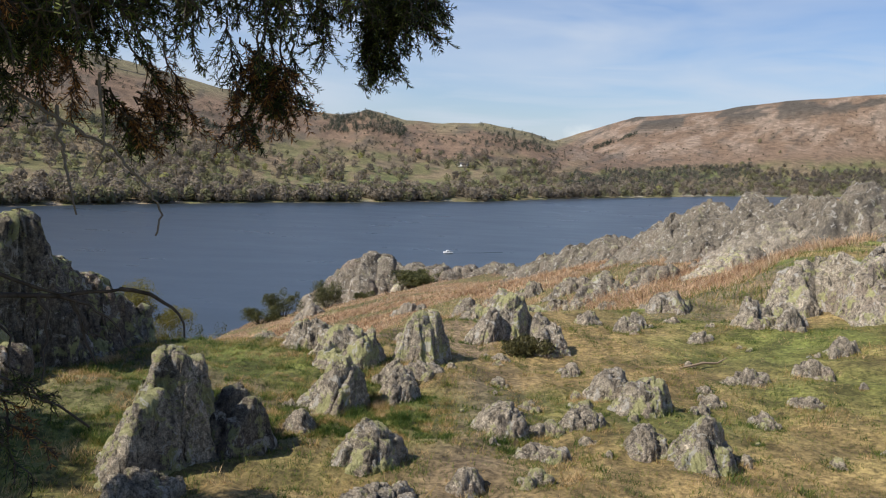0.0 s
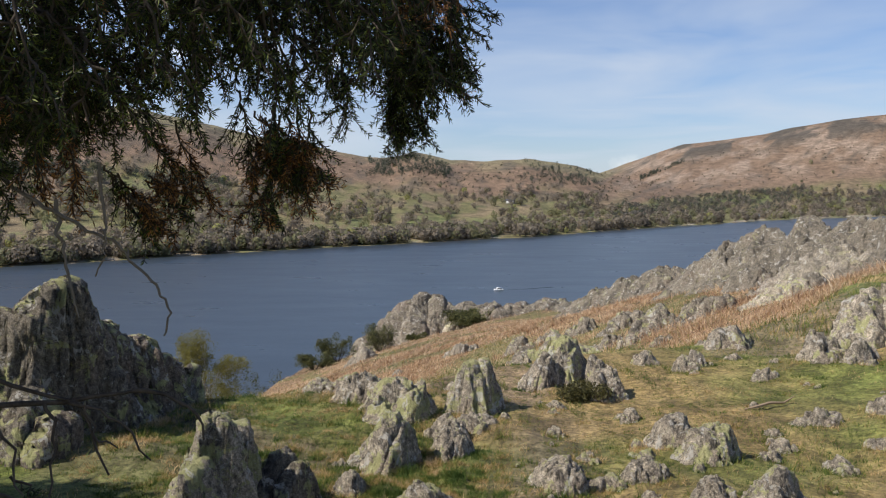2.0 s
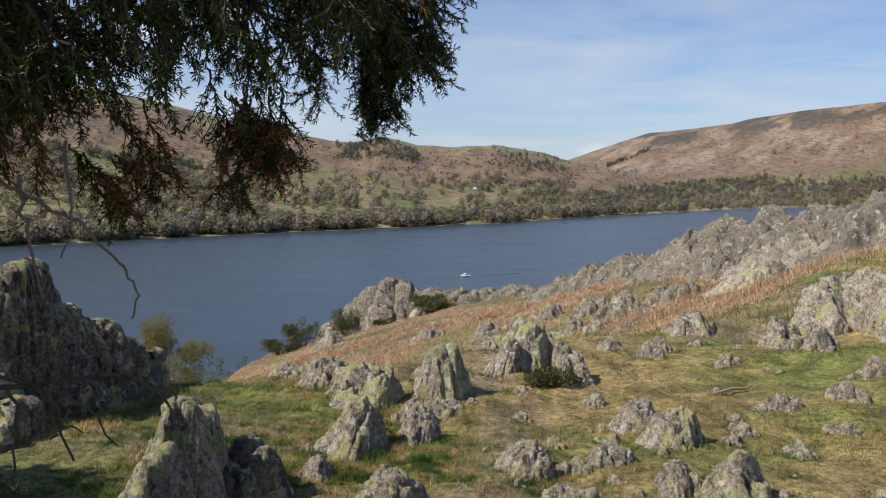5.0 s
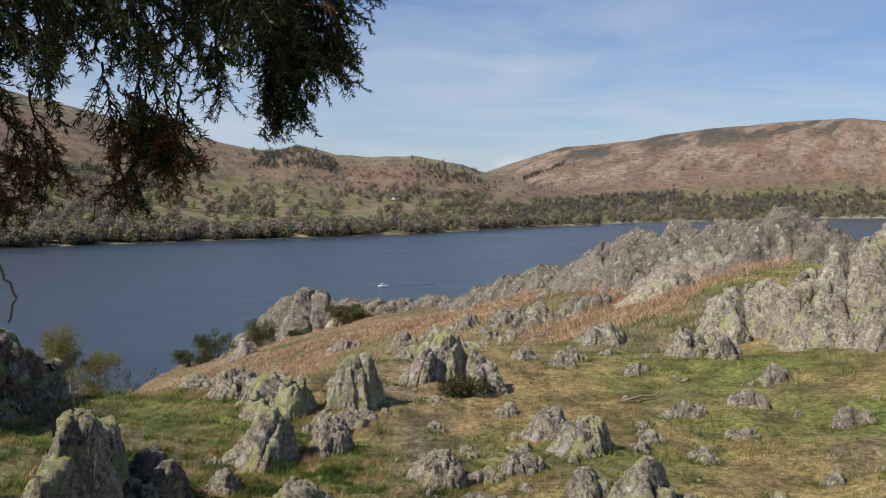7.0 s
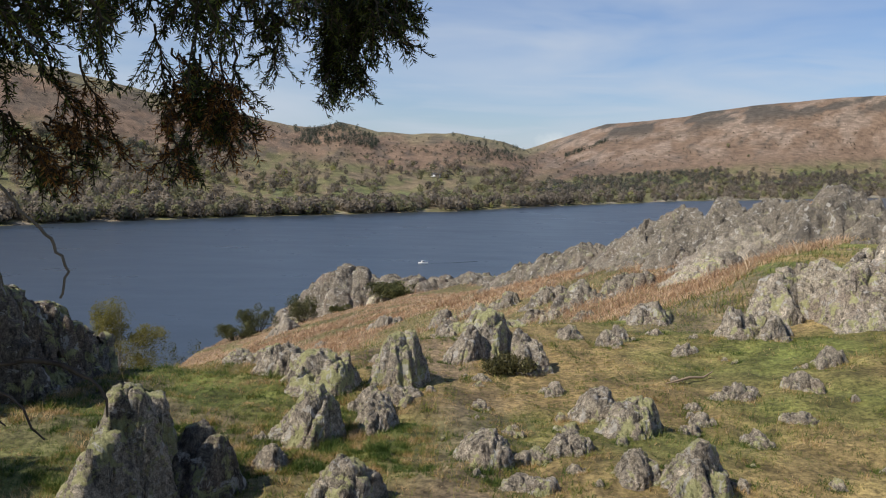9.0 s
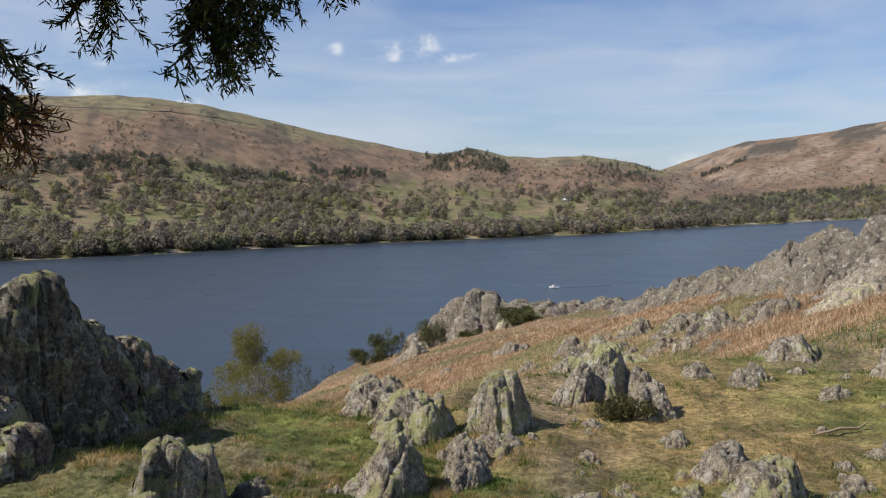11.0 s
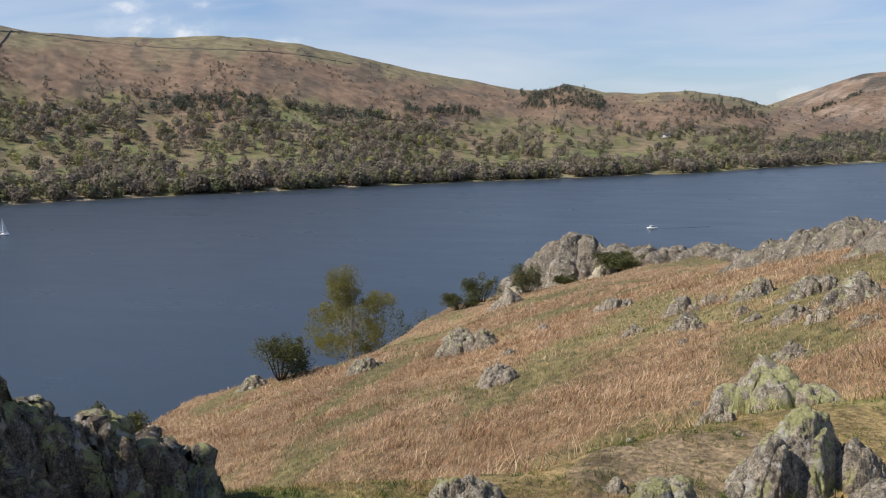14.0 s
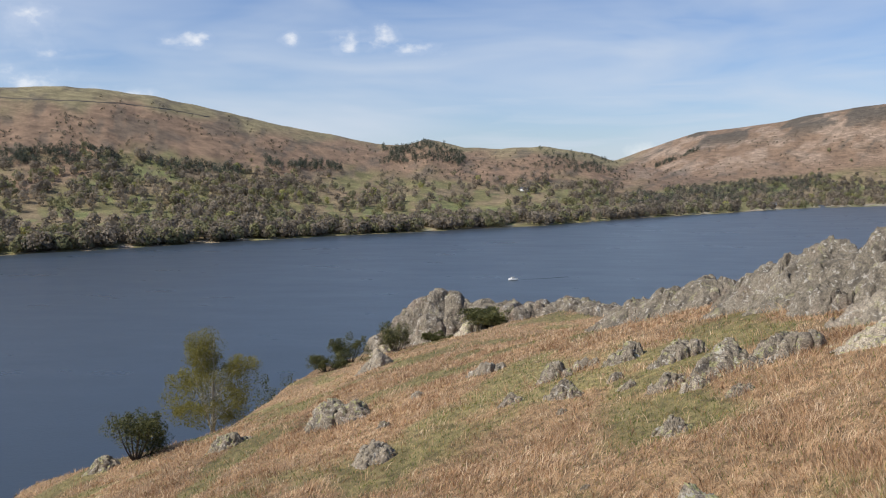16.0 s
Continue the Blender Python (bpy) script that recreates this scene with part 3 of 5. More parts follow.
def crag(label, lumps, mat=ROCK, step=0.04, steep=2.2, seed=1, rough=0.06, name="outcrop", flat=0.3, blocky=0.8, walls=None, slant=0.12):
    """One outcrop as a faceted, fissured body: peaks of (x, y, top, reach) each fall away in uneven faces until they meet the ground."""
    rng = np.random.RandomState(seed)
    peaks = np.array(lumps, float)
    feet = ground_height(peaks[:, 0], peaks[:, 1])
    pad = peaks[:, 3].max() * flat * 1.6 + 1.5 * (peaks[:, 2] - feet).max() / steep + 6 * step
    x = np.arange(peaks[:, 0].min() - pad, peaks[:, 0].max() + pad, step)
    y = np.arange(peaks[:, 1].min() - pad, peaks[:, 1].max() + pad, step)
    gx, gy = np.meshgrid(x, y)
    size = float(np.median(peaks[:, 3]))
    wx = gx + 0.22 * size * fbm(gx / size, gy / size, 1.0, 3, seed)
    wy = gy + 0.22 * size * fbm(gx / size, gy / size, 5.0, 3, seed + 1)
    body = np.full(gx.shape, -1e3)
    for px, py, top, reach in peaks:
        angles = np.linspace(0, 2 * np.pi, 6, endpoint=False) + rng.uniform(-0.45, 0.45, 6)
        pace = rng.uniform(0.65, 1.45, 6)
        if walls is not None:
            angles = np.radians([w[0] for w in walls]) + rng.normal(0, 0.16, len(walls))
            pace = np.array([w[1] for w in walls]) * rng.uniform(0.85, 1.15, len(walls))
        far = np.max([((wx - px) * math.cos(a) + (wy - py) * math.sin(a)) * s for a, s in zip(angles, pace)], axis=0)
        tilt = rng.normal(0, slant, 2)
        cap = top + (wx - px) * tilt[0] + (wy - py) * tilt[1] - 0.35 * np.clip(far, 0, None)
        body = np.maximum(body, np.minimum(cap, top - steep * (far - flat * reach)))
    body = body + blocky * (0.9 * slabs(wx, wy, 0.85 * size, seed + 31) + 0.8 * slabs(wx, wy, 0.33 * size, seed + 37))
    ledges = size * 0.24
    shifted = body / ledges + 0.8 * fbm(gx / size * 0.8, gy / size * 0.8, 2.0, 3, seed + 4)
    cut = shifted - np.floor(shifted)
    body = body + 0.55 * ledges * (smooth(0.1, 0.5, cut) - cut)
    body = body - rough * 2.4 * np.clip(0.10 - np.abs(fbm(gx / size * 1.7, gy / size * 1.7, 8.0, 3, seed + 6)), 0, 1) * 10 * size * 0.35
    floor = ground_height(gx.ravel(), gy.ravel()).reshape(gx.shape)
    z = np.maximum(body, floor - 0.35 * size)
    p = np.stack([gx, gy, z], -1)
    slope = np.stack([-np.gradient(z, step, axis=1), -np.gradient(z, step, axis=0), np.ones_like(z)], -1)
    slope /= np.linalg.norm(slope, axis=-1, keepdims=True)
    q = p / size
    dip = q[..., 0] * 0.45 - q[..., 1] * 0.25 + q[..., 2] * 0.85
    push = 0.0
    for octave in range(6):
        scale = 1.7 * 2.1**octave
        push = push + 0.62**octave * (0.45 - np.abs(value_noise(q[..., 0] * scale + dip, q[..., 1] * scale, q[..., 2] * scale, seed + 11 + octave)))
    beds = dip * 3.6 + 0.7 * fbm(q[..., 0] * 1.1, q[..., 1] * 1.1, q[..., 2] * 1.1, 3, seed + 15)
    beds = beds - np.floor(beds)
    p = p + slope * (rough * size * (1.4 * push + 1.3 * (smooth(0, 0.3, beds) - beds)))[..., None]
    rows, cols = gx.shape
    i, j = np.meshgrid(np.arange(rows - 1), np.arange(cols - 1), indexing="ij")
    faces = np.stack([i * cols + j, i * cols + j + 1, (i + 1) * cols + j + 1, (i + 1) * cols + j], -1).reshape(-1, 4)
    buried = (body < floor - 0.12 * size).ravel()
    faces = faces[~buried[faces].all(1)]
    used = np.unique(faces)
    slot = np.zeros(rows * cols, int)
    slot[used] = np.arange(len(used))
    where = peaks[0, 0], peaks[0, 1], float(ground_height(np.array(peaks[0, 0]), np.array(peaks[0, 1])))
    ob = new(name, mesh_of(name, p.reshape(-1, 3)[used] - where, slot[faces], mat))
    ob.location = where
    return tagged(ob, label, "rock", ROCKS)


def low_rock(x, y, floor, high, wide, deep, seed, mat, label):
    """A broken, half-buried rock: a few low edges that come up through the turf."""
    rng = np.random.RandomState(seed)
    near = y < 15
    high = min(max(high, 0.2 * wide), (0.62 if near else 0.36) * wide)
    peaks = [(x, y, floor + high, wide * 0.34)]
    for k in range(5):
        px, py = x + rng.uniform(-0.42, 0.42) * wide, y + rng.uniform(-0.4, 0.4) * deep
        below = float(ground_height(np.array(px), np.array(py)))
        peaks.append((px, py, below + high * rng.uniform(0.1, 0.75), wide * rng.uniform(0.14, 0.3)))
    return crag(label, peaks, mat, max(wide / (36 if near else 42), 0.004), 2.4 if near else 2.0, seed, 0.10 if near else 0.15, "rock", 0.45, 0.9, slant=0.3)


LICHENED = "grey boulder crusted with yellow-green lichen in grass"
SMALL = "small grey stone half buried in turf"
PALE = "pale flat rock slab among dead bracken"

# The large boulder at the edge of the top.
crag("large jagged boulder with yellow lichen and a dark shaded face",
     ((-2.98, 5.72, 1.13, 0.30), (-3.12, 5.57, 0.98, 0.30), (-3.24, 5.48, 0.74, 0.28), (-3.03, 5.34, 0.46, 0.26), (-2.86, 5.28, 0.30, 0.26), (-2.92, 5.98, 0.90, 0.28), (-2.88, 6.18, 0.74, 0.28), (-2.80, 6.46, 0.56, 0.28),
      (-2.72, 6.76, 0.38, 0.26), (-2.58, 7.00, 0.20, 0.24), (-3.44, 5.38, 0.24, 0.22)), ROCK_SHADED, 0.0125, 2.6, 7, 0.14, "boulder", 0.34, 0.6,
     ((-35, 2.6), (30, 1.4), (95, 1.0), (150, 0.8), (-165, 0.8), (-115, 1.0)), 0.25)
FEET.extend(((-2.95, 5.6, 1.0), (-2.7, 6.5, 0.8)))
SHEER = ((-42, 3.4), (35, 1.5), (95, 1.0), (150, 0.85), (-165, 0.75), (-120, 0.85))
crag(LICHENED, ((-1.34, 4.17, 0.62, 0.28), (-1.39, 4.04, 0.46, 0.20), (-1.30, 4.36, 0.54, 0.24), (-1.46, 4.15, 0.36, 0.18)), ROCK_LICHEN, 0.0085, 2.2, 321, 0.085, "rock", 0.38, 0.6,
     ((-42, 3.4), (30, 1.8), (95, 1.1), (150, 1.1), (-165, 1.1), (-118, 1.0)), 0.3)
FEET.append((-1.40, 4.14, 0.62))
block(-1.12, 4.50, 0.40, 0.40, 0.50, 30, 876, ROCK_SHADED, "angular rock in shade tone behind a lichened boulder", walls=SHEER)
block(-1.34, 3.74, 0.16, 0.40, 0.26, 15, 878, ROCK, "low broken rock at the foot of a boulder")
# A long broken rib: a pale slab behind and a wedge with a dark hollow face before it.
block(-1.06, 7.15, 0.19, 0.62, 0.46, 20, 665, ROCK_PALE, "pale flat rock slab bedded in grass")
block(-0.74, 6.72, 0.28, 0.58, 0.80, 10, 666, ROCK_LICHEN, "sloping slab of pale grey rock with lichen", 1.6, flat=0.4)
block(-0.64, 5.52, 0.36, 0.42, 0.58, 0, 250, ROCK_LICHEN, "leaning wedge of rock with a dark hollow side", 1.8, 0.085, 0.6, 0.25, SHEER, 0.22, 4)
block(-0.27, 5.78, 0.14, 0.28, 0.34, -20, 252, ROCK, "small pale rock beside a wedge of rock")
block(-0.16, 7.02, 0.40, 0.46, 0.34, 0, 644, ROCK_LICHEN, "upright leaning slab of grey rock", 2.8, 0.07, 0.45, 0.55, ((-15, 1.7), (60, 1.2), (110, 1.2), (175, 1.5), (-92, 1.05)), low=0.55)
block(-0.14, 6.45, 0.02, 0.50, 0.40, 0, 645, ROCK, "low foot of a leaning slab", flat=0.4)
# The cleft rock behind the heather.
block(0.53, 8.14, 0.22, 0.26, 0.28, 0, 969, ROCK, "grey rock split by a dark cleft", walls=SHEER)
block(0.73, 8.38, 0.34, 0.42, 0.36, 15, 970, ROCK_LICHEN, LICHENED)
block(1.04, 8.42, 0.10, 0.34, 0.30, -10, 971, ROCK)
block(1.06, 7.85, 0.13, 0.38, 0.34, 40, 257, ROCK_PALE)
rock(-0.35, 6.21, 0.12, 0.26, 0.21, 5, 953)
rock(0.31, 9.73, -0.06, 0.26, 0.22, 10, 790)
rock(0.30, 7.99, -0.04, 0.16, 0.13, 0, 660, label=SMALL)
block(1.50, 5.82, 0.18, 0.40, 0.36, 0, 715, ROCK_LICHEN, "squarish rock with white and yellow lichen", flat=0.45)
block(1.36, 6.18, 0.15, 0.42, 0.36, 25, 716, ROCK)
block(1.60, 4.72, 0.27, 0.42, 0.50, 0, 682, ROCK_LICHEN, LICHENED, 1.9, 0.08, 0.6, 0.35)
block(1.27, 4.80, 0.15, 0.32, 0.26, 50, 651, ROCK, flat=0.4)
block(0.42, 5.10, 0.16, 0.34, 0.38, 20, 918, ROCK_PALE, "tilted flat rock beside a worn path", 1.8, flat=0.4)
block(0.62, 4.66, 0.03, 0.46, 0.26, -15, 919, ROCK_PALE, "low rock ledge in thin turf", 2.0, flat=0.4)
block(0.98, 5.28, 0.08, 0.38, 0.28, 35, 338, ROCK)
block(-0.33, 4.38, 0.25, 0.38, 0.32, 30, 423, ROCK_LICHEN, LICHENED, rough=0.1)
block(-0.25, 3.86, 0.09, 0.42, 0.30, 20, 481, ROCK)
rock(-0.83, 4.89, 0.15, 0.21, 0.17, 0, 120)
rock(2.56, 6.69, 0.02, 0.29, 0.23, 0, 661, label=SMALL)
rock(3.15, 6.90, 0.07, 0.32, 0.26, 20, 941, label=SMALL)
rock(3.71, 7.49, 0.19, 0.27, 0.22, 50, 606, label=SMALL)
rock(3.53, 6.07, 0.25, 0.26, 0.21, 10, 424, label=SMALL)
rock(3.67, 6.02, 0.15, 0.15, 0.12, 10, 399, label=SMALL)
rock(3.34, 6.40, 0.02, 0.08, 0.06, 0, 505, label=SMALL)
rock(2.75, 6.00, 0.00, 0.27, 0.22, 0, 539, label=SMALL)
rock(3.75, 8.51, 0.04, 0.16, 0.13, 0, 475, label=SMALL)
rock(3.43, 9.01, 0.20, 0.59, 0.47, 0, 663)
rock(3.72, 8.74, 0.22, 0.37, 0.30, 30, 835)
rock(0.53, 7.25, -0.07, 0.22, 0.18, 0, 259, label=SMALL)
rock(2.72, 8.49, -0.05, 0.24, 0.19, 0, 960, label=SMALL)
rock(0.65, 5.13, 0.00, 0.22, 0.17, 0, 317, label=SMALL)
rock(0.87, 10.72, -0.08, 0.85, 0.55, 0, 888, ROCK_LICHEN, LICHENED)
rock(2.80, 10.33, 0.06, 0.87, 0.70, 10, 642)
rock(2.18, 9.22, -0.02, 0.32, 0.26, 10, 948)
rock(1.66, 9.18, 0.01, 0.25, 0.20, 10, 859)
rock(1.97, 8.86, -0.01, 0.31, 0.25, 10, 582)
rock(4.18, 25.67, -2.52, 0.72, 0.57, 0, 414)
# The crag beside the grassy top.
crag("fluted grey crag with pale quartz and lichen",
     ((4.40, 9.90, 0.55, 0.42), (4.75, 9.75, 0.66, 0.42), (5.05, 9.50, 0.80, 0.42), (5.40, 9.40, 1.05, 0.45), (5.75, 9.35, 1.22, 0.5), (6.3, 9.6, 1.4, 0.6), (5.2, 9.25, 0.6, 0.36)), ROCK_PALE, 0.02, 1.9, 23, 0.065, flat=0.25)
block(5.30, 8.62, 0.60, 0.62, 0.55, 10, 28, ROCK, "rounded grey rock before a crag", walls=EVEN)
block(4.10, 9.75, 0.22, 0.40, 0.36, 10, 29, ROCK_PALE)
# The rocky crest: great tilted blocks with turf between them.
CREST = "great tilted block of grey rock on a crest"
PEAKED, SLOPED = 1.5, 0.9
for x, y, top, wide, deep, turn, seed, mat, steep in (
    (13.50, 26.6, 1.22, 3.3, 2.6, 0, 731, ROCK_CREST, PEAKED), (12.90, 28.4, 0.72, 2.0, 2.2, 20, 732, ROCK_CREST, None), (13.60, 30.6, 0.50, 2.6, 2.4, 0, 733, ROCK_CREST, None),
    (13.75, 33.2, 0.50, 3.0, 2.6, -10, 734, ROCK_CREST, None), (12.90, 35.0, 0.52, 2.3, 2.4, 0, 735, ROCK_CREST, PEAKED), (11.3, 28.3, -0.12, 2.9, 2.4, -8, 736, ROCK_SLAB, SLOPED),
    (12.5, 26.9, -0.02, 2.4, 2.0, 10, 737, ROCK_SLAB, SLOPED), (11.75, 37.0, -0.22, 4.0, 2.8, -15, 738, ROCK_CREST, SLOPED), (10.2, 39.0, -1.25, 3.0, 2.4, 0, 739, ROCK_CREST, None),
    (10.7, 41.2, -1.50, 2.7, 2.2, 0, 740, ROCK_CREST, None), (8.9, 45.0, -2.50, 3.4, 2.6, -20, 741, ROCK_CREST, None), (7.6, 46.2, -3.10, 3.2, 2.6, -25, 742, ROCK_CREST, SLOPED), (6.2, 47.6, -3.85, 2.8, 2.4, -25, 743, ROCK_CREST, None),
    (14.2, 25.0, 0.55, 2.0, 2.0, 0, 744, ROCK_CREST, None), (13.9, 23.2, 0.25, 1.9, 1.8, 0, 745, ROCK_CREST, None), (14.6, 27.0, 0.50, 2.6, 2.4, 0, 746, ROCK_CREST, None), (15.6, 25.6, 0.30, 2.6, 2.4, 0, 747, ROCK_CREST, None),
    (14.9, 31.0, 0.30, 2.6, 2.6, 0, 748, ROCK_CREST, None), (12.3, 39.5, -0.9, 2.6, 2.4, 0, 749, ROCK_CREST, None), (9.6, 47.5, -2.7, 3.0, 2.6, 0, 750, ROCK_CREST, None),
    (8.4, 23.8, -0.82, 1.6, 1.3, 10, 751, ROCK_PALE, SLOPED), (9.3, 24.6, -0.75, 1.2, 1.1, -20, 752, ROCK_CREST, None), (12.2, 22.4, -0.15, 1.3, 1.2, 0, 753, ROCK_CREST, None), (10.2, 33.6, -1.35, 1.8, 1.5, 0, 754, ROCK_CREST, None)):
    block(x, y, top, wide, deep, turn, seed, mat, CREST, (steep or 1.2) * 1.1, 0.020, 0.75, 0.4, EVEN)
# Rocks in the bracken.
BRACKENED = "weathered grey rock standing in dead bracken"
rock(-8.64, 40.46, -7.03, 2.65, 2.12, 0, 406, ROCK_SLOPE, BRACKENED)
rock(-5.01, 29.73, -5.63, 1.31, 1.05, 20, 384, ROCK_SLAB, PALE)
rock(-10.92, 67.92, -11.36, 1.89, 1.52, 0, 719, ROCK_SLAB, PALE)
rock(0.99, 34.92, -4.06, 1.56, 1.25, 0, 501, ROCK_SLOPE, BRACKENED)
rock(1.11, 30.47, -3.85, 1.16, 0.92, 30, 541, ROCK_SLOPE, BRACKENED)
rock(-0.55, 31.68, -4.44, 0.70, 0.56, 0, 888, ROCK_SLOPE, BRACKENED)
rock(2.20, 35.59, -4.20, 0.88, 0.71, 0, 567, ROCK_SLOPE, BRACKENED)
rock(2.75, 30.77, -3.42, 0.64, 0.51, 0, 1, ROCK_SLOPE, BRACKENED)
rock(2.93, 28.89, -3.33, 0.49, 0.39, 0, 705, ROCK_SLOPE, BRACKENED)
rock(4.77, 30.61, -2.6, 1.43, 1.15, 0, 275, ROCK_SLOPE, BRACKENED)
rock(5.23, 26.66, -2.0, 1.7, 1.3, 10, 373, ROCK_SLOPE, BRACKENED)
rock(6.54, 25.94, -1.5, 1.6, 1.2, 0, 960, ROCK_SLOPE, BRACKENED)
rock(3.78, 34.10, -3.6, 1.40, 1.12, 0, 678, ROCK_SLOPE, BRACKENED)
rock(3.75, 27.08, -2.84, 0.99, 0.79, 0, 185, ROCK_SLOPE, BRACKENED)
rock(4.69, 23.56, -2.15, 0.48, 0.39, 0, 953, ROCK_SLOPE, BRACKENED)
rock(2.92, 22.11, -2.70, 0.79, 0.63, 0, 968, ROCK_SLOPE, BRACKENED)
rock(-1.68, 41.54, -6.03, 1.47, 1.18, 0, 166, ROCK_SLAB, PALE)
rock(-14.89, 44.88, -9.85, 1.73, 1.38, 0, 766, ROCK_SLOPE, BRACKENED)
rock(-5.51, 35.24, -6.57, 0.49, 0.40, 0, 687, ROCK_SLOPE, BRACKENED)
rock(-4.75, 40.40, -6.98, 0.62, 0.49, 0, 546, ROCK_SLAB, PALE)
rock(-25.56, 52.16, -13.96, 1.94, 1.55, 0, 114, ROCK_SLOPE, BRACKENED)
rock(0.89, 28.50, -4.38, 0.35, 0.28, 0, 2, ROCK_SLOPE, BRACKENED)
rock(0.79, 20.08, -3.50, 0.19, 0.15, 0, 854, ROCK_SLOPE, BRACKENED)
rock(-28.11, 42.79, -14.22, 2.09, 1.67, 0, 118, ROCK_SLOPE, BRACKENED)
# The pinnacle at the end of the spur, and the ledge beside it.
crag("steep fissured rock pinnacle at the end of a spur",
     ((-9.6, 111, -12.2, 2.2), (-8.0, 111, -12.6, 2.2), (-11.2, 110.8, -13.2, 2.2), (-12.7, 110.4, -14.4, 2.2), (-14.2, 110, -15.8, 2.2), (-15.6, 109.6, -17.0, 2.2), (-17.2, 109, -18.2, 2.0), (-6.4, 110.6, -13.6, 2.2), (-10.2, 108.8, -15.0, 2.0), (-7.2, 109.0, -15.2, 2.0)),
     ROCK_FAR, 0.13, 2.2, 41, 0.06, flat=0.45, blocky=0.4, walls=EVEN)
rock(-5.75, 102.05, -14.70, 3.54, 2.83, 0, 748, ROCK_PALE, "square grey block below a pinnacle")
rock(-15.48, 100.88, -15.70, 2.45, 1.96, 0, 612, ROCK, "square grey block below a pinnacle")
rock(-10.61, 67.39, -10.98, 2.50, 2.00, 0, 997, ROCK_SLAB, PALE)
crag("long fissured rock ledge with turf on top", ((-3.4, 105.5, -12.9, 2.2), (0.0, 102.5, -12.6, 2.2), (3.0, 100, -12.3, 2.2), (6.0, 98.0, -11.6, 2.2), (8.2, 95.5, -11.2, 2.2), (10.2, 91.5, -11.1, 2.2), (11.5, 87, -11.4, 2.2)),
     ROCK_FAR, 0.17, 2.4, 43, 0.09, flat=0.8, blocky=0.5)
# Loose stones and shards strewn over the turf.
strewn = np.random.RandomState(77)
for k in range(64):
    spot_x, spot_y = strewn.uniform(-1.2, 4.2), strewn.uniform(4.2, 9.6)
    if k < 34:
        spot_x, spot_y = strewn.normal(0.9, 0.75), strewn.normal(5.9, 0.9)
    wide = strewn.uniform(0.05, 0.2)
    level_here = float(ground_height(np.array(spot_x), np.array(spot_y)))
    if spot_y > 4.0:
        rock(spot_x, spot_y, level_here + wide * strewn.uniform(0.25, 0.6), wide, wide * 0.8, strewn.uniform(0, 180), 200 + k, ROCK_LICHEN if k % 3 == 0 else ROCK_PALE, SMALL)

# ---- growing things ----
def scatter_blades(x, y, tall, wide, rng, lean=0.5, ribs=1, comb=None):
    """Thin upright blades at points of the ground, each one triangle, or a bent ribbon of three where ribs is more."""
    z = turf_height(x, y) - 0.01
    count = len(x)
    turn = rng.uniform(0, 2 * np.pi, count)
    tip = rng.uniform(0, 2 * np.pi, count) if comb is None else comb
    bow = tall * lean * rng.uniform(0.2, 1.0, count)
    foot = np.stack([x, y, z], 1)
    side = np.stack([np.cos(turn), np.sin(turn), 0 * turn], 1) * wide[:, None] / 2
    over = np.stack([np.cos(tip) * bow, np.sin(tip) * bow, tall], 1)
    if ribs == 1:
        verts = np.stack([foot - side, foot + side, foot + over], 1).reshape(-1, 3)
        return verts, np.arange(3 * count).reshape(-1, 3)
    half = foot + over * (0.35, 0.35, 0.62)
    verts = np.stack([foot - side, foot + side, half + side * 0.9, half - side * 0.9, foot + over], 1).reshape(-1, 3)
    k = np.arange(count)[:, None] * 5
    return verts, np.concatenate([k + (0, 1, 2), k + (0, 2, 3), k + (3, 2, 4)])


def polar_points(rng, count, r0, r1, a0, a1, centre=(0.0, 0.0)):
    a, r = np.radians(rng.uniform(a0, a1, count)), np.exp(rng.uniform(math.log(r0), math.log(r1), count))
    return centre[0] - np.sin(a) * r, centre[1] + np.cos(a) * r


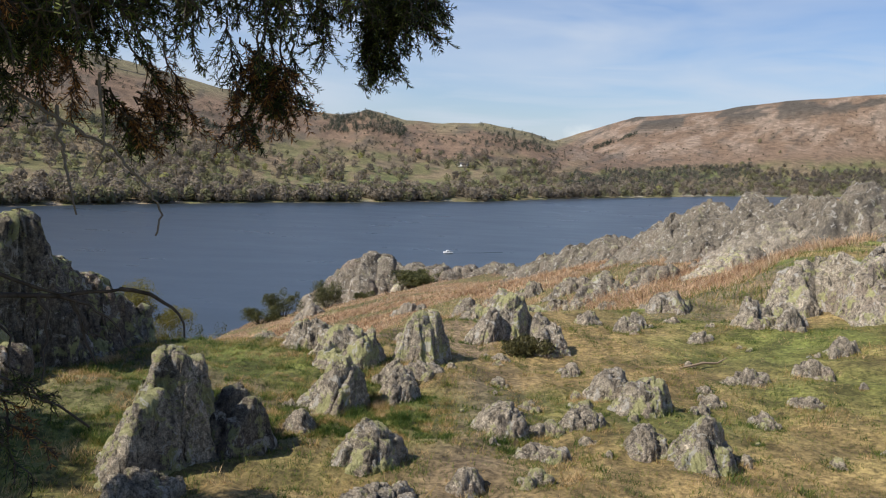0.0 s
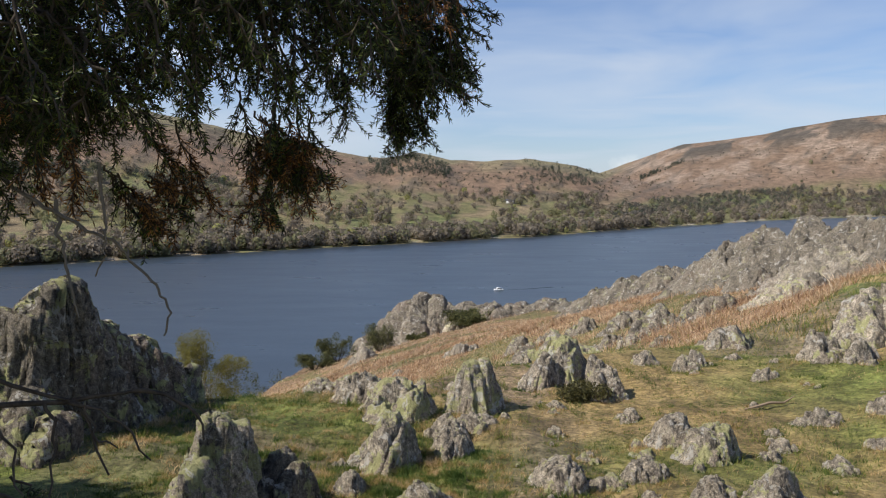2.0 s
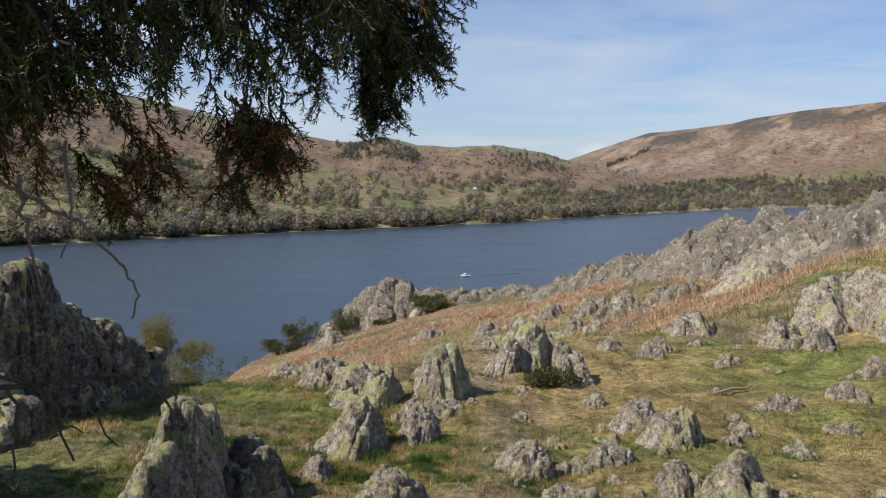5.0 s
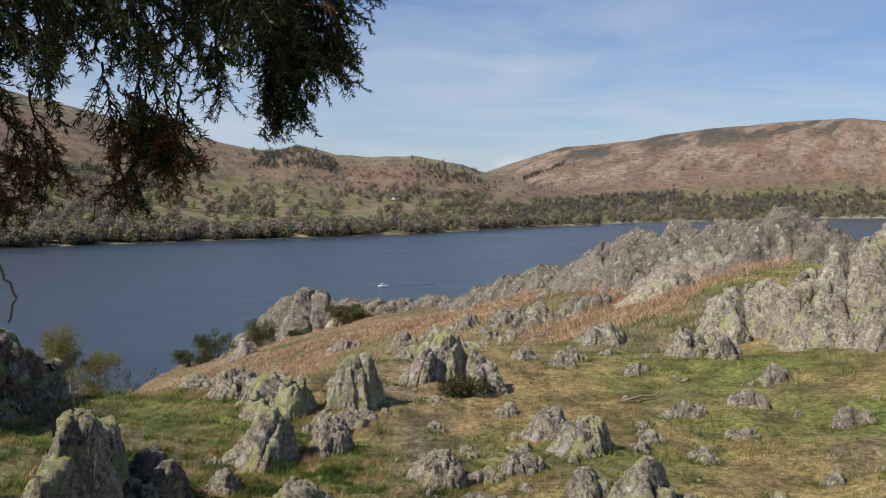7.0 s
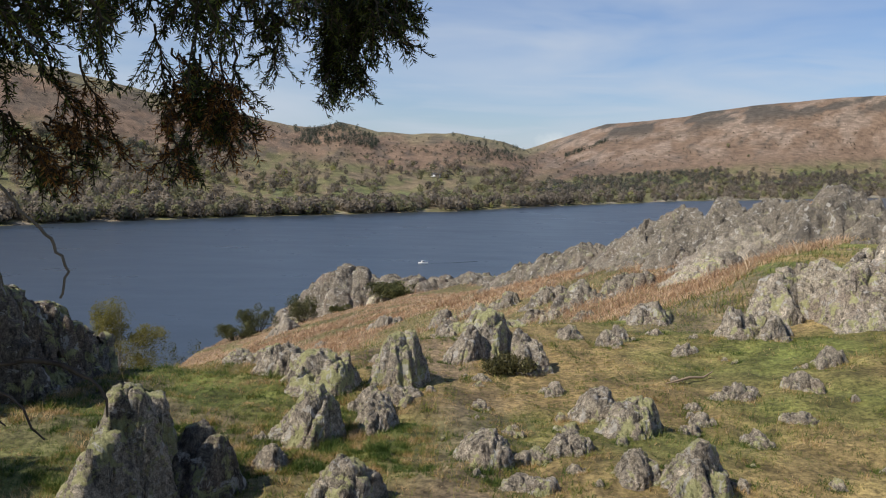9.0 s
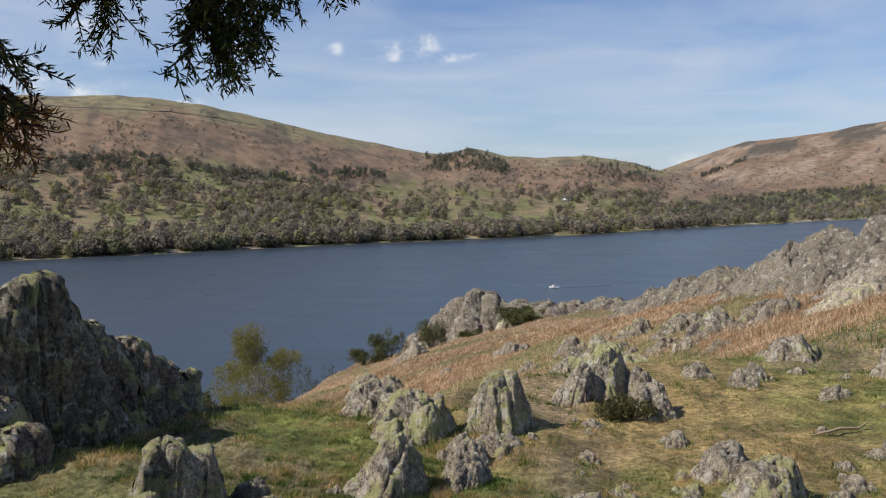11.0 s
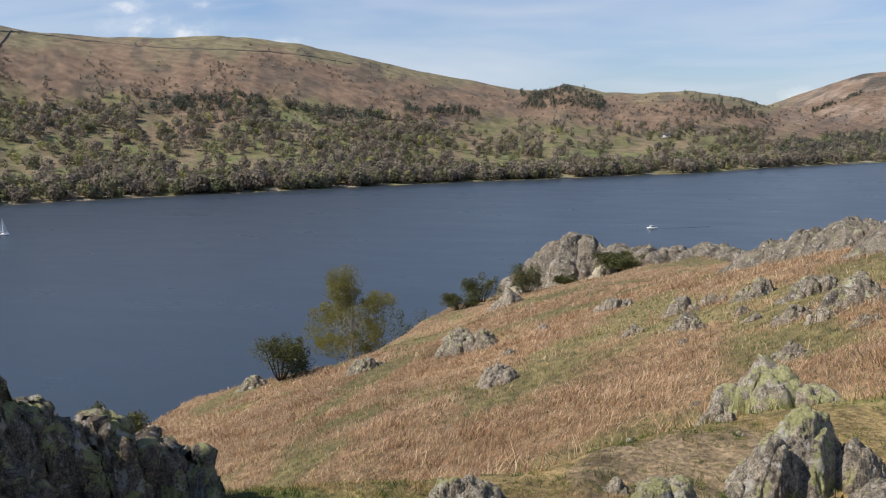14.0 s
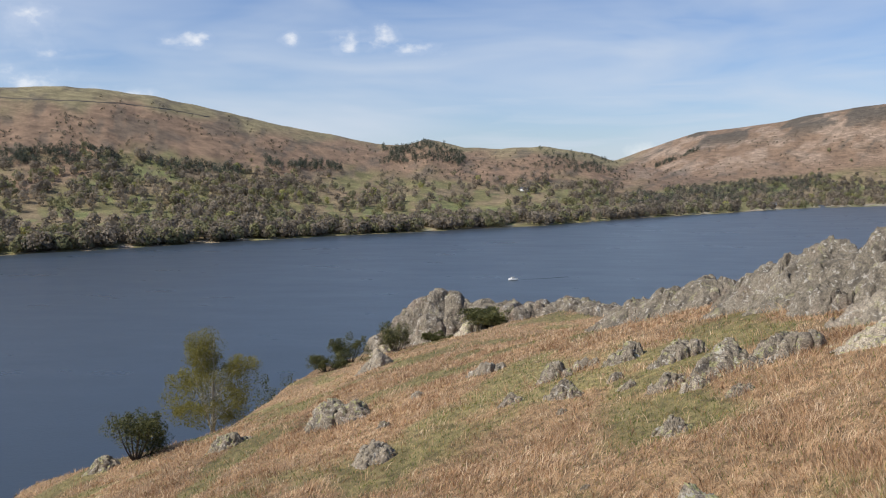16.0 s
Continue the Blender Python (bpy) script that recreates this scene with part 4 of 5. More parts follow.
def build_grass():
    rng = np.random.RandomState(5)
    xs, ys = [], []
    for centre, count, reach in (((0.0, 0.0), 340000, 14), ((-0.4, 3.6), 170000, 11)):
        x, y = polar_points(rng, count, 1.2, reach, -38, 62, centre)
        xs.append(x), ys.append(y)
    x, y = np.concatenate(xs), np.concatenate(ys)
    # Clumped: blades draw together round tussocks.
    cell = 0.16
    gx, gy = np.floor(x / cell), np.floor(y / cell)
    jx = hashed(gx.astype(np.int64), gy.astype(np.int64), 1, 3)
    jy = hashed(gx.astype(np.int64), gy.astype(np.int64), 2, 3)
    pull = 0.45 * rng.uniform(0, 1, len(x))
    x = x + pull * ((gx + jx) * cell - x)
    y = y + pull * ((gy + jy) * cell - y)
    keep = (y - plateau_edge(x) < 3) & (rng.uniform(0, 1, len(x)) > 0.8 * np.exp(-((x - 0.25 - 0.10 * (y - 5)) / 0.28) ** 2) * smooth(7.6, 6.2, y))
    x, y = x[keep], y[keep]
    lush = fbm(x * 0.8, y * 0.8, 0.5, 3, 71)
    tuft = hashed(gx[keep].astype(np.int64), gy[keep].astype(np.int64), 5, 3) > 0.86
    tall = (0.016 + 0.018 * np.clip(lush + 0.5, 0, 1.5)) * rng.uniform(0.5, 1.5, len(x)) * np.where(tuft, 1.7, 1.0)
    # Longer grass round the feet of the rocks.
    rings = [(fx, fy, w) for fx, fy, w in FEET if math.hypot(fx, fy) < 11] + [(-3.35, 5.35, 0.5), (-3.5, 5.75, 0.5), (-2.5, 6.4, 0.9), (-2.2, 6.9, 0.6), (4.2, 8.0, 0.9), (4.7, 7.6, 0.8)]
    for fx, fy, w in rings:
        count = int(140 + 700 * w)
        a, q = rng.uniform(0, 2 * np.pi, count), w * rng.normal(0.56, 0.10, count)
        x, y = np.append(x, fx + np.cos(a) * q), np.append(y, fy + np.sin(a) * q)
        tall = np.append(tall, rng.uniform(0.02, 0.075, count) * min(1.0, 0.5 + w))
    verts, faces = scatter_blades(x, y, tall, rng.uniform(0.0035, 0.0075, len(x)), rng, 1.1)
    tagged(new("grass", mesh_of("grass", verts, faces, GRASS)), "short mountain grass, green and straw mixed", "grass", kind="stuff")


def build_bracken():
    rng = np.random.RandomState(6)
    x1, y1 = polar_points(rng, 370000, 8.5, 60, -36, 45)
    x2, y2 = polar_points(rng, 75000, 30, 130, -14, 40)
    x, y = np.concatenate([x1, x2]), np.concatenate([y1, y2])
    az, r = bearing(x, y)
    keep = (y - plateau_edge(x) > 1.2) & (r < brow(az) + 2) & (rng.uniform(0, 1, len(x)) < fern_share(x, y))
    x, y = x[keep], y[keep]
    r = np.hypot(x, y)
    tall = rng.uniform(0.05, 0.24, len(x)) * (0.5 + 0.9 * np.clip(fbm(x * 0.9, y * 0.9, 9.0, 3, 39) + 0.4, 0, 1.4))
    comb = 2 * np.pi * fbm(x * 0.16, y * 0.16, 2.0, 2, 45) + rng.normal(0, 1.4, len(x))
    verts, faces = scatter_blades(x, y, tall, rng.uniform(0.008, 0.025, len(x)) * np.clip(r / 32, 0.42, 2.4), rng, 1.35, 3, comb)
    tagged(new("bracken", mesh_of("bracken", verts, faces, BRACKEN)), "dead rust-brown bracken lying on the slope", "bracken", kind="stuff")
    x, y = polar_points(rng, 170000, 9, 110, -36, 45)
    az, r = bearing(x, y)
    keep = ((y - plateau_edge(x) > 0.5) | (r > 11)) & (r < brow(az) + 2) & (rng.uniform(0, 1, len(x)) > 0.6 * fern_share(x, y))
    x, y = x[keep], y[keep]
    r = np.hypot(x, y)
    verts, faces = scatter_blades(x, y, rng.uniform(0.06, 0.16, len(x)), 0.004 + 0.0006 * r, rng, 1.0)
    tagged(new("moor_grass", mesh_of("moor_grass", verts, faces, GRASS)), "rough moor grass between bracken on the slope", "grass", kind="stuff")


def leaf_cloud(rng, centre, size, count, leaf_size, hollow=0.5, squash=1.0):
    """Small loose triangles through an ellipsoid, thicker towards its skin."""
    way = rng.normal(0, 1, (count, 3))
    way /= np.linalg.norm(way, axis=1)[:, None]
    p = np.asarray(centre) + way * (rng.uniform(hollow**3, 1, count) ** (1 / 3))[:, None] * np.asarray(size)
    a, b = rng.normal(0, 1, (count, 3)), rng.normal(0, 1, (count, 3))
    a[:, 2] *= squash
    b[:, 2] *= squash
    s = leaf_size * rng.uniform(0.5, 1.3, count)[:, None]
    verts = np.stack([p - a * s * 0.5, p + a * s * 0.5, p + b * s], 1).reshape(-1, 3)
    return verts, np.arange(3 * count).reshape(-1, 3)


def juniper(x, y, top, wide, deep, turn, seed, spires=0, label="dark green juniper bush on the slope"):
    rng = np.random.RandomState(seed)
    floor = float(ground_height(np.array(float(x)), np.array(float(y))))
    high = max(top - floor, 0.22 * wide)
    bush = tagged(new("juniper"), label, "bush", "junipers")
    bush.location = (x, y, floor)
    clouds, stems = [], []
    for k in range(int(14 * max(1.0, wide / 5))):
        a, q = rng.uniform(0, 2 * np.pi), rng.uniform(0.1, 1) ** 0.6
        spot = np.array((math.cos(a) * q * wide * 0.36, math.sin(a) * q * deep * 0.36, high * rng.uniform(0.22, 0.80) * (1.1 - 0.45 * q)))
        size = np.array((wide * 0.20, deep * 0.20, high * 0.20)) * rng.uniform(0.6, 1.2)
        clouds.append(leaf_cloud(rng, spot, size * (1.15, 1.15, 0.8), 620, 0.027 * wide**0.6, 0.2, 0.6))
        # Upswept tips along each bough.
        tip = spot + (math.cos(a) * wide * 0.14, math.sin(a) * deep * 0.14, high * rng.uniform(0.10, 0.26))
        clouds.append(leaf_cloud(rng, (spot + tip) / 2 + (0, 0, high * 0.05), size * (0.5, 0.5, 0.7), 260, 0.025 * wide**0.6, 0.1))
        stems.append(tube(bent((0, 0, -0.1), spot, (0, 0, -0.1 * high), 5), np.linspace(0.03, 0.012, 5) * wide**0.5, 5))
    for k in range(spires):
        a = rng.uniform(-0.5, 0.5) * wide
        clouds.append(leaf_cloud(rng, (a, 0, high * 0.75), (0.06 * wide, 0.06 * wide, high * 0.30), 320, 0.026 * wide**0.6, 0.1))
    part("stems", mesh_of("stems", *joined(stems), BARK), bush)
    part("foliage", mesh_of("foliage", *joined(clouds), JUNIPER), bush)
    bush.rotation_euler.z = radians(turn)


def birch(x, y, floor, top, wide, seed):
    rng = np.random.RandomState(seed)
    high = top - floor
    tree = tagged(new("birch_tree"), "young-leaved birch with several pale stems", "tree")
    tree.location = (x, y, floor)
    clouds, limbs = [], []
    stems = []
    for k in range(6):
        a = 2 * np.pi * k / 6 + rng.uniform(-0.4, 0.4)
        spread = wide * (0.05 if k == 0 else rng.uniform(0.14, 0.28))
        tip = np.array((math.cos(a) * spread, math.sin(a) * spread, high * (0.95 if k == 0 else rng.uniform(0.50, 0.70))))
        stem = bent((rng.normal(0, 0.15), rng.normal(0, 0.15), -0.3), tip, (-math.cos(a) * spread * 0.15, -math.sin(a) * spread * 0.15, 0), 9, rng, 0.05)
        stems.append(stem)
        part("trunk", mesh_of("trunk", *tube(stem, np.linspace(0.13, 0.03, 9), 7), BIRCH_BARK, True), tree)
    # A broad round head, one taller plume and a few outlying sprays.
    for k in range(150):
        way = rng.normal(0, 1, 3)
        way *= rng.uniform(0.35, 1) ** 0.5 / np.linalg.norm(way)
        spot = np.array((0, 0, 0.42 * high)) + way * (0.44 * wide, 0.44 * wide, 0.30 * high)
        if k < 34:
            spot = np.array((-0.06 * wide, 0, 0.80 * high)) + way * (0.15 * wide, 0.15 * wide, 0.19 * high)
        elif k < 48:
            spot = np.array((0.32 * wide, 0.1, 0.68 * high)) + way * (0.13 * wide, 0.13 * wide, 0.10 * high)
        clouds.append(leaf_cloud(rng, spot, np.array((0.075 * wide, 0.075 * wide, 0.06 * high)) * rng.uniform(0.7, 1.6), 300, 0.08, 0.0))
        if k % 3 == 0:
            stem = stems[rng.randint(0, 6)] if k > 34 else stems[0]
            base = stem[min(8, int(9 * rng.uniform(0.3, 0.75)))]
            limbs.append(tube(bent(base, spot, (0, 0, 0.03 * high), 6, rng, 0.05), np.linspace(0.045, 0.012, 6), 5))
    part("branchwork", mesh_of("branchwork", *joined(limbs), BIRCH_BARK, True), tree)
    part("crown", mesh_of("crown", *joined(clouds), BIRCH_LEAF), tree)


def heather(x, y, wide, high, seed):
    rng = np.random.RandomState(seed)
    floor = float(ground_height(np.array(float(x)), np.array(float(y))))
    clump = tagged(new("heather_clump"), "dark clump of heather against a rock", "heather")
    clump.location = (x, y, floor)
    pieces = [leaf_cloud(rng, (rng.normal(0, wide * 0.2), rng.normal(0, wide * 0.16), high * rng.uniform(0.2, 0.55)), (wide * 0.22, wide * 0.2, high * 0.32), 700, 0.012, 0.2) for k in range(12)]
    part("foliage", mesh_of("foliage", *joined(pieces), HEATHER), clump)
    stems = [tube(bent((0, 0, -0.02), (rng.normal(0, wide * 0.2), rng.normal(0, wide * 0.2), high * 0.5), (0, 0, 0), 3), 0.004, 4) for k in range(12)]
    part("stems", mesh_of("stems", *joined(stems), BARK), clump)


build_grass()
build_bracken()
heather(0.78, 7.72, 0.60, 0.24, 422)
heather(10.3, 38.6, 1.2, 0.7, 423)
heather(11.6, 37.0, 1.4, 0.6, 424)
heather(8.6, 39.5, 0.9, 0.5, 425)
juniper(-1.50, 100.6, -13.20, 11.0, 4.6, 0, 849, label="wide dark juniper against a rock ledge")
juniper(-14.16, 101.20, -13.50, 4.77, 3.81, 0, 673)
juniper(-17.55, 90.42, -13.60, 4.59, 3.68, 0, 913)
juniper(-18.9, 85.04, -14.90, 4.2, 2.78, 0, 275)
juniper(-24.0, 84.0, -17.0, 6.2, 4.0, 0, 844, 4, "dark juniper with several pointed tops")
juniper(-23.8, 52.5, -11.30, 4.4, 3.6, 0, 184, label="spreading dark juniper at the brow")
juniper(-28.5, 41.2, -12.6, 4.6, 3.6, 0, 865, label="grey-green bush below the brow")
juniper(-9.4, 104.5, -16.2, 4.29, 2.4, 0, 224)
birch(-34.0, 93.0, -26.8, -14.4, 11.5, 142)
stick = tagged(new("stick", mesh_of("stick", *tube([(2.10, 7.12, -0.10), (2.26, 7.2, -0.085), (2.36, 7.30, -0.09), (2.5, 7.35, -0.10), (2.62, 7.45, -0.07)], [0.006, 0.011, 0.012, 0.009, 0.004], 6), STICK, True)),
               "bleached crooked stick lying in the grass", "stick")

# ---- across the lake ----
def far_spot(az, up):
    """The place on the far slopes at a bearing and at a share of the rise from shore to skyline."""
    r = np.geomspace(650, 3400, 300)
    az = np.asarray(az, float)
    sky_line = np.maximum(west_ridge(az)[0], east_ridge(az)[0])
    coast = np.degrees(np.arctan2(LAKE - 1.7, shore(az)))
    want = coast + up * (sky_line - coast)
    a, q = np.meshgrid(np.radians(az), r, indexing="ij")
    x, y = -np.sin(a) * q, np.cos(a) * q
    z = far_height(np.degrees(a), q)
    rise = np.degrees(np.arctan2(z - 1.7, q))
    first = np.argmax(rise >= want[:, None], axis=1)
    pick = np.arange(len(az))
    return np.stack([x[pick, first], y[pick, first], z[pick, first]], 1)


def crowns(spots, tall, wide, rng, leaves, rough=0.22, cone=False):
    """Many far trees: each a loose cloud of leafy tufts over its foot."""
    count = len(spots)
    way = rng.normal(0, 1, (count, leaves, 3))
    way /= np.linalg.norm(way, axis=2, keepdims=True)
    way *= rng.uniform(0.35, 1, (count, leaves, 1)) ** 0.5
    level = way[:, :, 2:] * 0.5 + 0.55
    if cone:
        way[:, :, :2] *= np.clip(1.15 - level, 0.08, 1)
    p = spots[:, None] + np.concatenate([way[:, :, :2] * wide[:, None, None] / 2, level * tall[:, None, None]], 2)
    s = (wide * rough)[:, None, None]
    out = unit(way * (1, 1, 0.8) + rng.normal(0, 0.22, way.shape))
    a = unit(cross(out, rng.normal(0, 1, p.shape)))
    b = cross(out, a) * rng.uniform(0.9, 1.9, (count, leaves, 1)) * s
    a = a * rng.uniform(0.9, 1.7, (count, leaves, 1)) * s
    verts = np.stack([p - a * 0.6, p + a * 0.6, p + b], 2).reshape(-1, 3)
    return verts, np.arange(len(verts)).reshape(-1, 3)


def with_tints(data, tints, share):
    """Gives each tree's vertices, share of them, the tree's own tint."""
    colour = np.ones((len(tints), share, 4), np.float32)
    colour[:, :, :3] = tints[:, None]
    data.attributes.new("tint", "FLOAT_COLOR", "POINT").data.foreach_set("color", colour.ravel())
    return data


def build_woods():
    rng = np.random.RandomState(8)
    # Thick along the shore, open over the fields, in clumps and bands higher up.
    az, up = rng.uniform(-36, 58, 60000), rng.uniform(0.005, 0.80, 60000) ** 1.25
    wood = fbm(az * 0.33, up * 6, 5.0, 3, 51)
    fine = fbm(az * 0.9, up * 14, 6.0, 3, 53)
    odds = 1.3 * smooth(0.13, 0.06, up) * smooth(-1.0, -0.4, fine) + 0.17 * smooth(0.58, 0.45, up) + 0.75 * smooth(0.16, 0.34, wood + 0.55 * fine) * smooth(0.66, 0.50, up)
    odds = odds + 1.2 * np.exp(-(((up - 0.40 - 0.035 * (az - 24) / 8) / 0.14) ** 2)) * smooth(9, 17, az) * smooth(50, 40, az) * smooth(-0.5, 0.0, fine)
    odds = odds * np.where((az < -8) & (up > 0.34), 0.04, 1.0)
    keep = rng.uniform(0, 1, len(az)) < 0.13 * odds
    az, up = az[keep], up[keep]
    spots = far_spot(az, up)
    size = rng.uniform(0.6, 1.45, len(spots)) * np.where(up < 0.13, 1.05, 0.9)
    verts, faces = crowns(spots, 10.5 * size, 10.0 * size, rng, 84, 0.135)
    bare = np.array(((0.125, 0.106, 0.082), (0.172, 0.144, 0.108), (0.205, 0.172, 0.128), (0.152, 0.146, 0.082), (0.185, 0.178, 0.09), (0.235, 0.20, 0.15), (0.24, 0.235, 0.085)))
    tints = bare[rng.choice(7, len(spots), p=(0.16, 0.24, 0.2, 0.17, 0.13, 0.08, 0.02))]
    tagged(new("far_woods", with_tints(mesh_of("far_woods", verts, faces, WOODS), tints, 84 * 3)), "leafless grey-brown spring woods on the far slopes", "woods", kind="stuff")
    # Dark plantations.
    pieces, tints = [], []
    for a0, a1, u0, u1, count in ((2.9, 8.8, 0.76, 0.96, 420), (-7.0, -2.0, 0.70, 0.96, 160), (-20, -8, 0.10, 0.34, 560), (-36, -20, 0.08, 0.24, 620), (26, 33, 0.52, 0.62, 260),
                                  (18, 26, 0.50, 0.57, 180), (-12.6, -9.8, 0.66, 0.80, 150), (14, 16.5, 0.60, 0.68, 70),
                                  (41.8, 46.8, 0.60, 0.78, 300), (49.5, 54, 0.55, 0.75, 220), (44, 54, 0.36, 0.44, 120), (11.4, 14.2, 0.62, 0.70, 90)):
        a = rng.uniform(a0, a1, count)
        u = rng.uniform(u0, u1, count)
        if (a0, u0) == (-12.6, 0.66):
            u = 0.70 + 0.028 * (-9.8 - a) + rng.uniform(-0.022, 0.022, count)
        ok = fbm(a * 0.8, u * 20, 1.0, 3, 61) > -0.35
        spots = far_spot(a[ok], u[ok])
        size = rng.uniform(0.7, 1.25, len(spots)) * (1.0 if u0 > 0.4 else 1.15)
        if u1 in (0.34, 0.24):
            pieces.append(crowns(spots + rng.normal(0, 12, spots.shape) * (1, 1, 0), 9 * size, 9.5 * size, rng, 56, 0.11, False))
            tints.append(np.array((0.15, 0.13, 0.105)) * rng.uniform(0.6, 1.3, (len(spots), 1)))
        pieces.append(crowns(spots, 10 * size, 6.5 * size, rng, 56, 0.12, False))
        shade = np.array((0.070, 0.080, 0.058)) if a0 > -21 and a0 not in (41.8, 49.5) else np.array((0.105, 0.088, 0.080))
        tints.append(shade * rng.uniform(0.6, 1.25, (len(spots), 1)))
    verts, faces = joined(pieces)
    tagged(new("far_conifers", with_tints(mesh_of("far_conifers", verts, faces, WOODS), np.concatenate(tints), 56 * 3)), "dark evergreen plantations on the far slopes", "woods", kind="stuff")
    # Thorn bushes dotted over the fell.
    az, up = rng.uniform(-36, 58, 12000), rng.uniform(0.42, 0.97, 12000)
    keep = rng.uniform(0, 1, len(az)) < 0.55 * smooth(-0.25, 0.35, fbm(az * 0.5, up * 9, 3.0, 3, 57)) * smooth(1.0, 0.75, up) * np.where(az < -8, 0.5, 1)
    spots = far_spot(az[keep], up[keep])
    size = rng.uniform(0.5, 1.2, len(spots))
    verts, faces = crowns(spots, 4.6 * size, 5.2 * size, rng, 30, 0.15)
    tints = np.array((0.10, 0.09, 0.065)) * rng.uniform(0.6, 1.5, (len(spots), 1))
    tagged(new("far_thorns", with_tints(mesh_of("far_thorns", verts, faces, WOODS), tints, 90)), "scattered thorn bushes dotted over the brown fell", "bushes", kind="stuff")


def stone_wall(*corners):
    """A dry stone wall over the fell through corners of bearing and rise."""
    az, up = zip(*corners)
    q = np.linspace(0, len(corners) - 1, 26 * (len(corners) - 1))
    line = far_spot(np.interp(q, range(len(corners)), az), np.interp(q, range(len(corners)), up))
    ways = np.gradient(line, axis=0)
    side = np.stack([-ways[:, 1], ways[:, 0], 0 * q], 1)
    side /= np.linalg.norm(side, axis=1)[:, None] + 1e-9
    verts = np.stack([line - side * 0.8 - (0, 0, 1), line - side * 0.5 + (0, 0, 1.3), line + side * 0.5 + (0, 0, 1.3), line + side * 0.8 - (0, 0, 1)], 1).reshape(-1, 3)
    k = np.arange(len(q) - 1)[:, None, None] * 4
    s = np.arange(3)[None, :, None]
    faces = (k + s + np.array([0, 1, 5, 4])).reshape(-1, 4)
    return tagged(new("stone_wall", mesh_of("stone_wall", verts, faces, WALL_STONE)), "dark dry stone wall crossing the fell", "wall", "walls on the fell")


def box(x0, x1, y0, y1, z0, z1):
    verts = [(x, y, z) for z in (z0, z1) for x, y in ((x0, y0), (x1, y0), (x1, y1), (x0, y1))]
    return np.array(verts, float), np.array([(3, 2, 1, 0), (4, 5, 6, 7), (0, 1, 5, 4), (1, 2, 6, 5), (2, 3, 7, 6), (3, 0, 4, 7)])


def house(az, up, long, deep, high, turn, label):
    """A small rendered house: walls, slate roof, chimney and windows."""
    spot = far_spot(np.array([az]), up)[0]
    home = tagged(new("house"), label, "house", "houses across the lake")
    part("wall", mesh_of("wall", *box(-long / 2, long / 2, -deep / 2, deep / 2, -1.5, high), WHITE), home)
    ridge = high + deep * 0.42
    roof = [(-long / 2 - 0.3, -deep / 2 - 0.4, high - 0.1), (long / 2 + 0.3, -deep / 2 - 0.4, high - 0.1), (long / 2 + 0.3, deep / 2 + 0.4, high - 0.1), (-long / 2 - 0.3, deep / 2 + 0.4, high - 0.1),
            (-long / 2 - 0.3, 0, ridge), (long / 2 + 0.3, 0, ridge)]
    data = bpy.data.meshes.new("roof")
    data.from_pydata(roof, [], [(0, 1, 5, 4), (2, 3, 4, 5), (0, 4, 3), (1, 2, 5), (3, 2, 1, 0)])
    data.materials.append(SLATE)
    top = part("roof", data, home)
    part("chimney", mesh_of("chimney", *box(long * 0.3, long * 0.3 + 0.9, -0.4, 0.4, ridge - 0.6, ridge + 1.1), WALL_STONE), top)
    for k in range(3):
        x = long * (k - 1) * 0.3
        part("window", mesh_of("window", *box(x - 0.5, x + 0.5, -deep / 2 - 0.03, -deep / 2 + 0.1, high * 0.5, high * 0.5 + 1.3), GLASS_DARK), home)
    home.location, home.rotation_euler.z = spot, radians(turn)


def hull(long, wide, high):
    """A boat's hull, pointed forwards, open below the deck line."""
    stations = np.linspace(0, 1, 9)
    verts, faces = [], []
    for q in stations:
        half = wide / 2 * math.sin(math.pi * min(0.5 + 0.5 * (1 - q) ** 0.8, 1)) if q > 0.5 else wide / 2 * (0.8 + 0.4 * q)
        half = wide / 2 * (1 - max(0, (q - 0.45) / 0.55) ** 2) * (0.85 + 0.15 * min(1, q * 3)) + 0.02
        x = (q - 0.5) * long
        sheer = high * (1 + 0.35 * q * q)
        verts += [(x, -half, sheer), (x, -half * 0.7, 0), (x, 0, -0.35), (x, half * 0.7, 0), (x, half, sheer)]
    for k in range(8):
        for s in range(4):
            faces.append((k * 5 + s, k * 5 + s + 1, k * 5 + s + 6, k * 5 + s + 5))
        faces.append((k * 5 + 4, k * 5, k * 5 + 5, k * 5 + 9))
    return np.array(verts), np.array(faces)


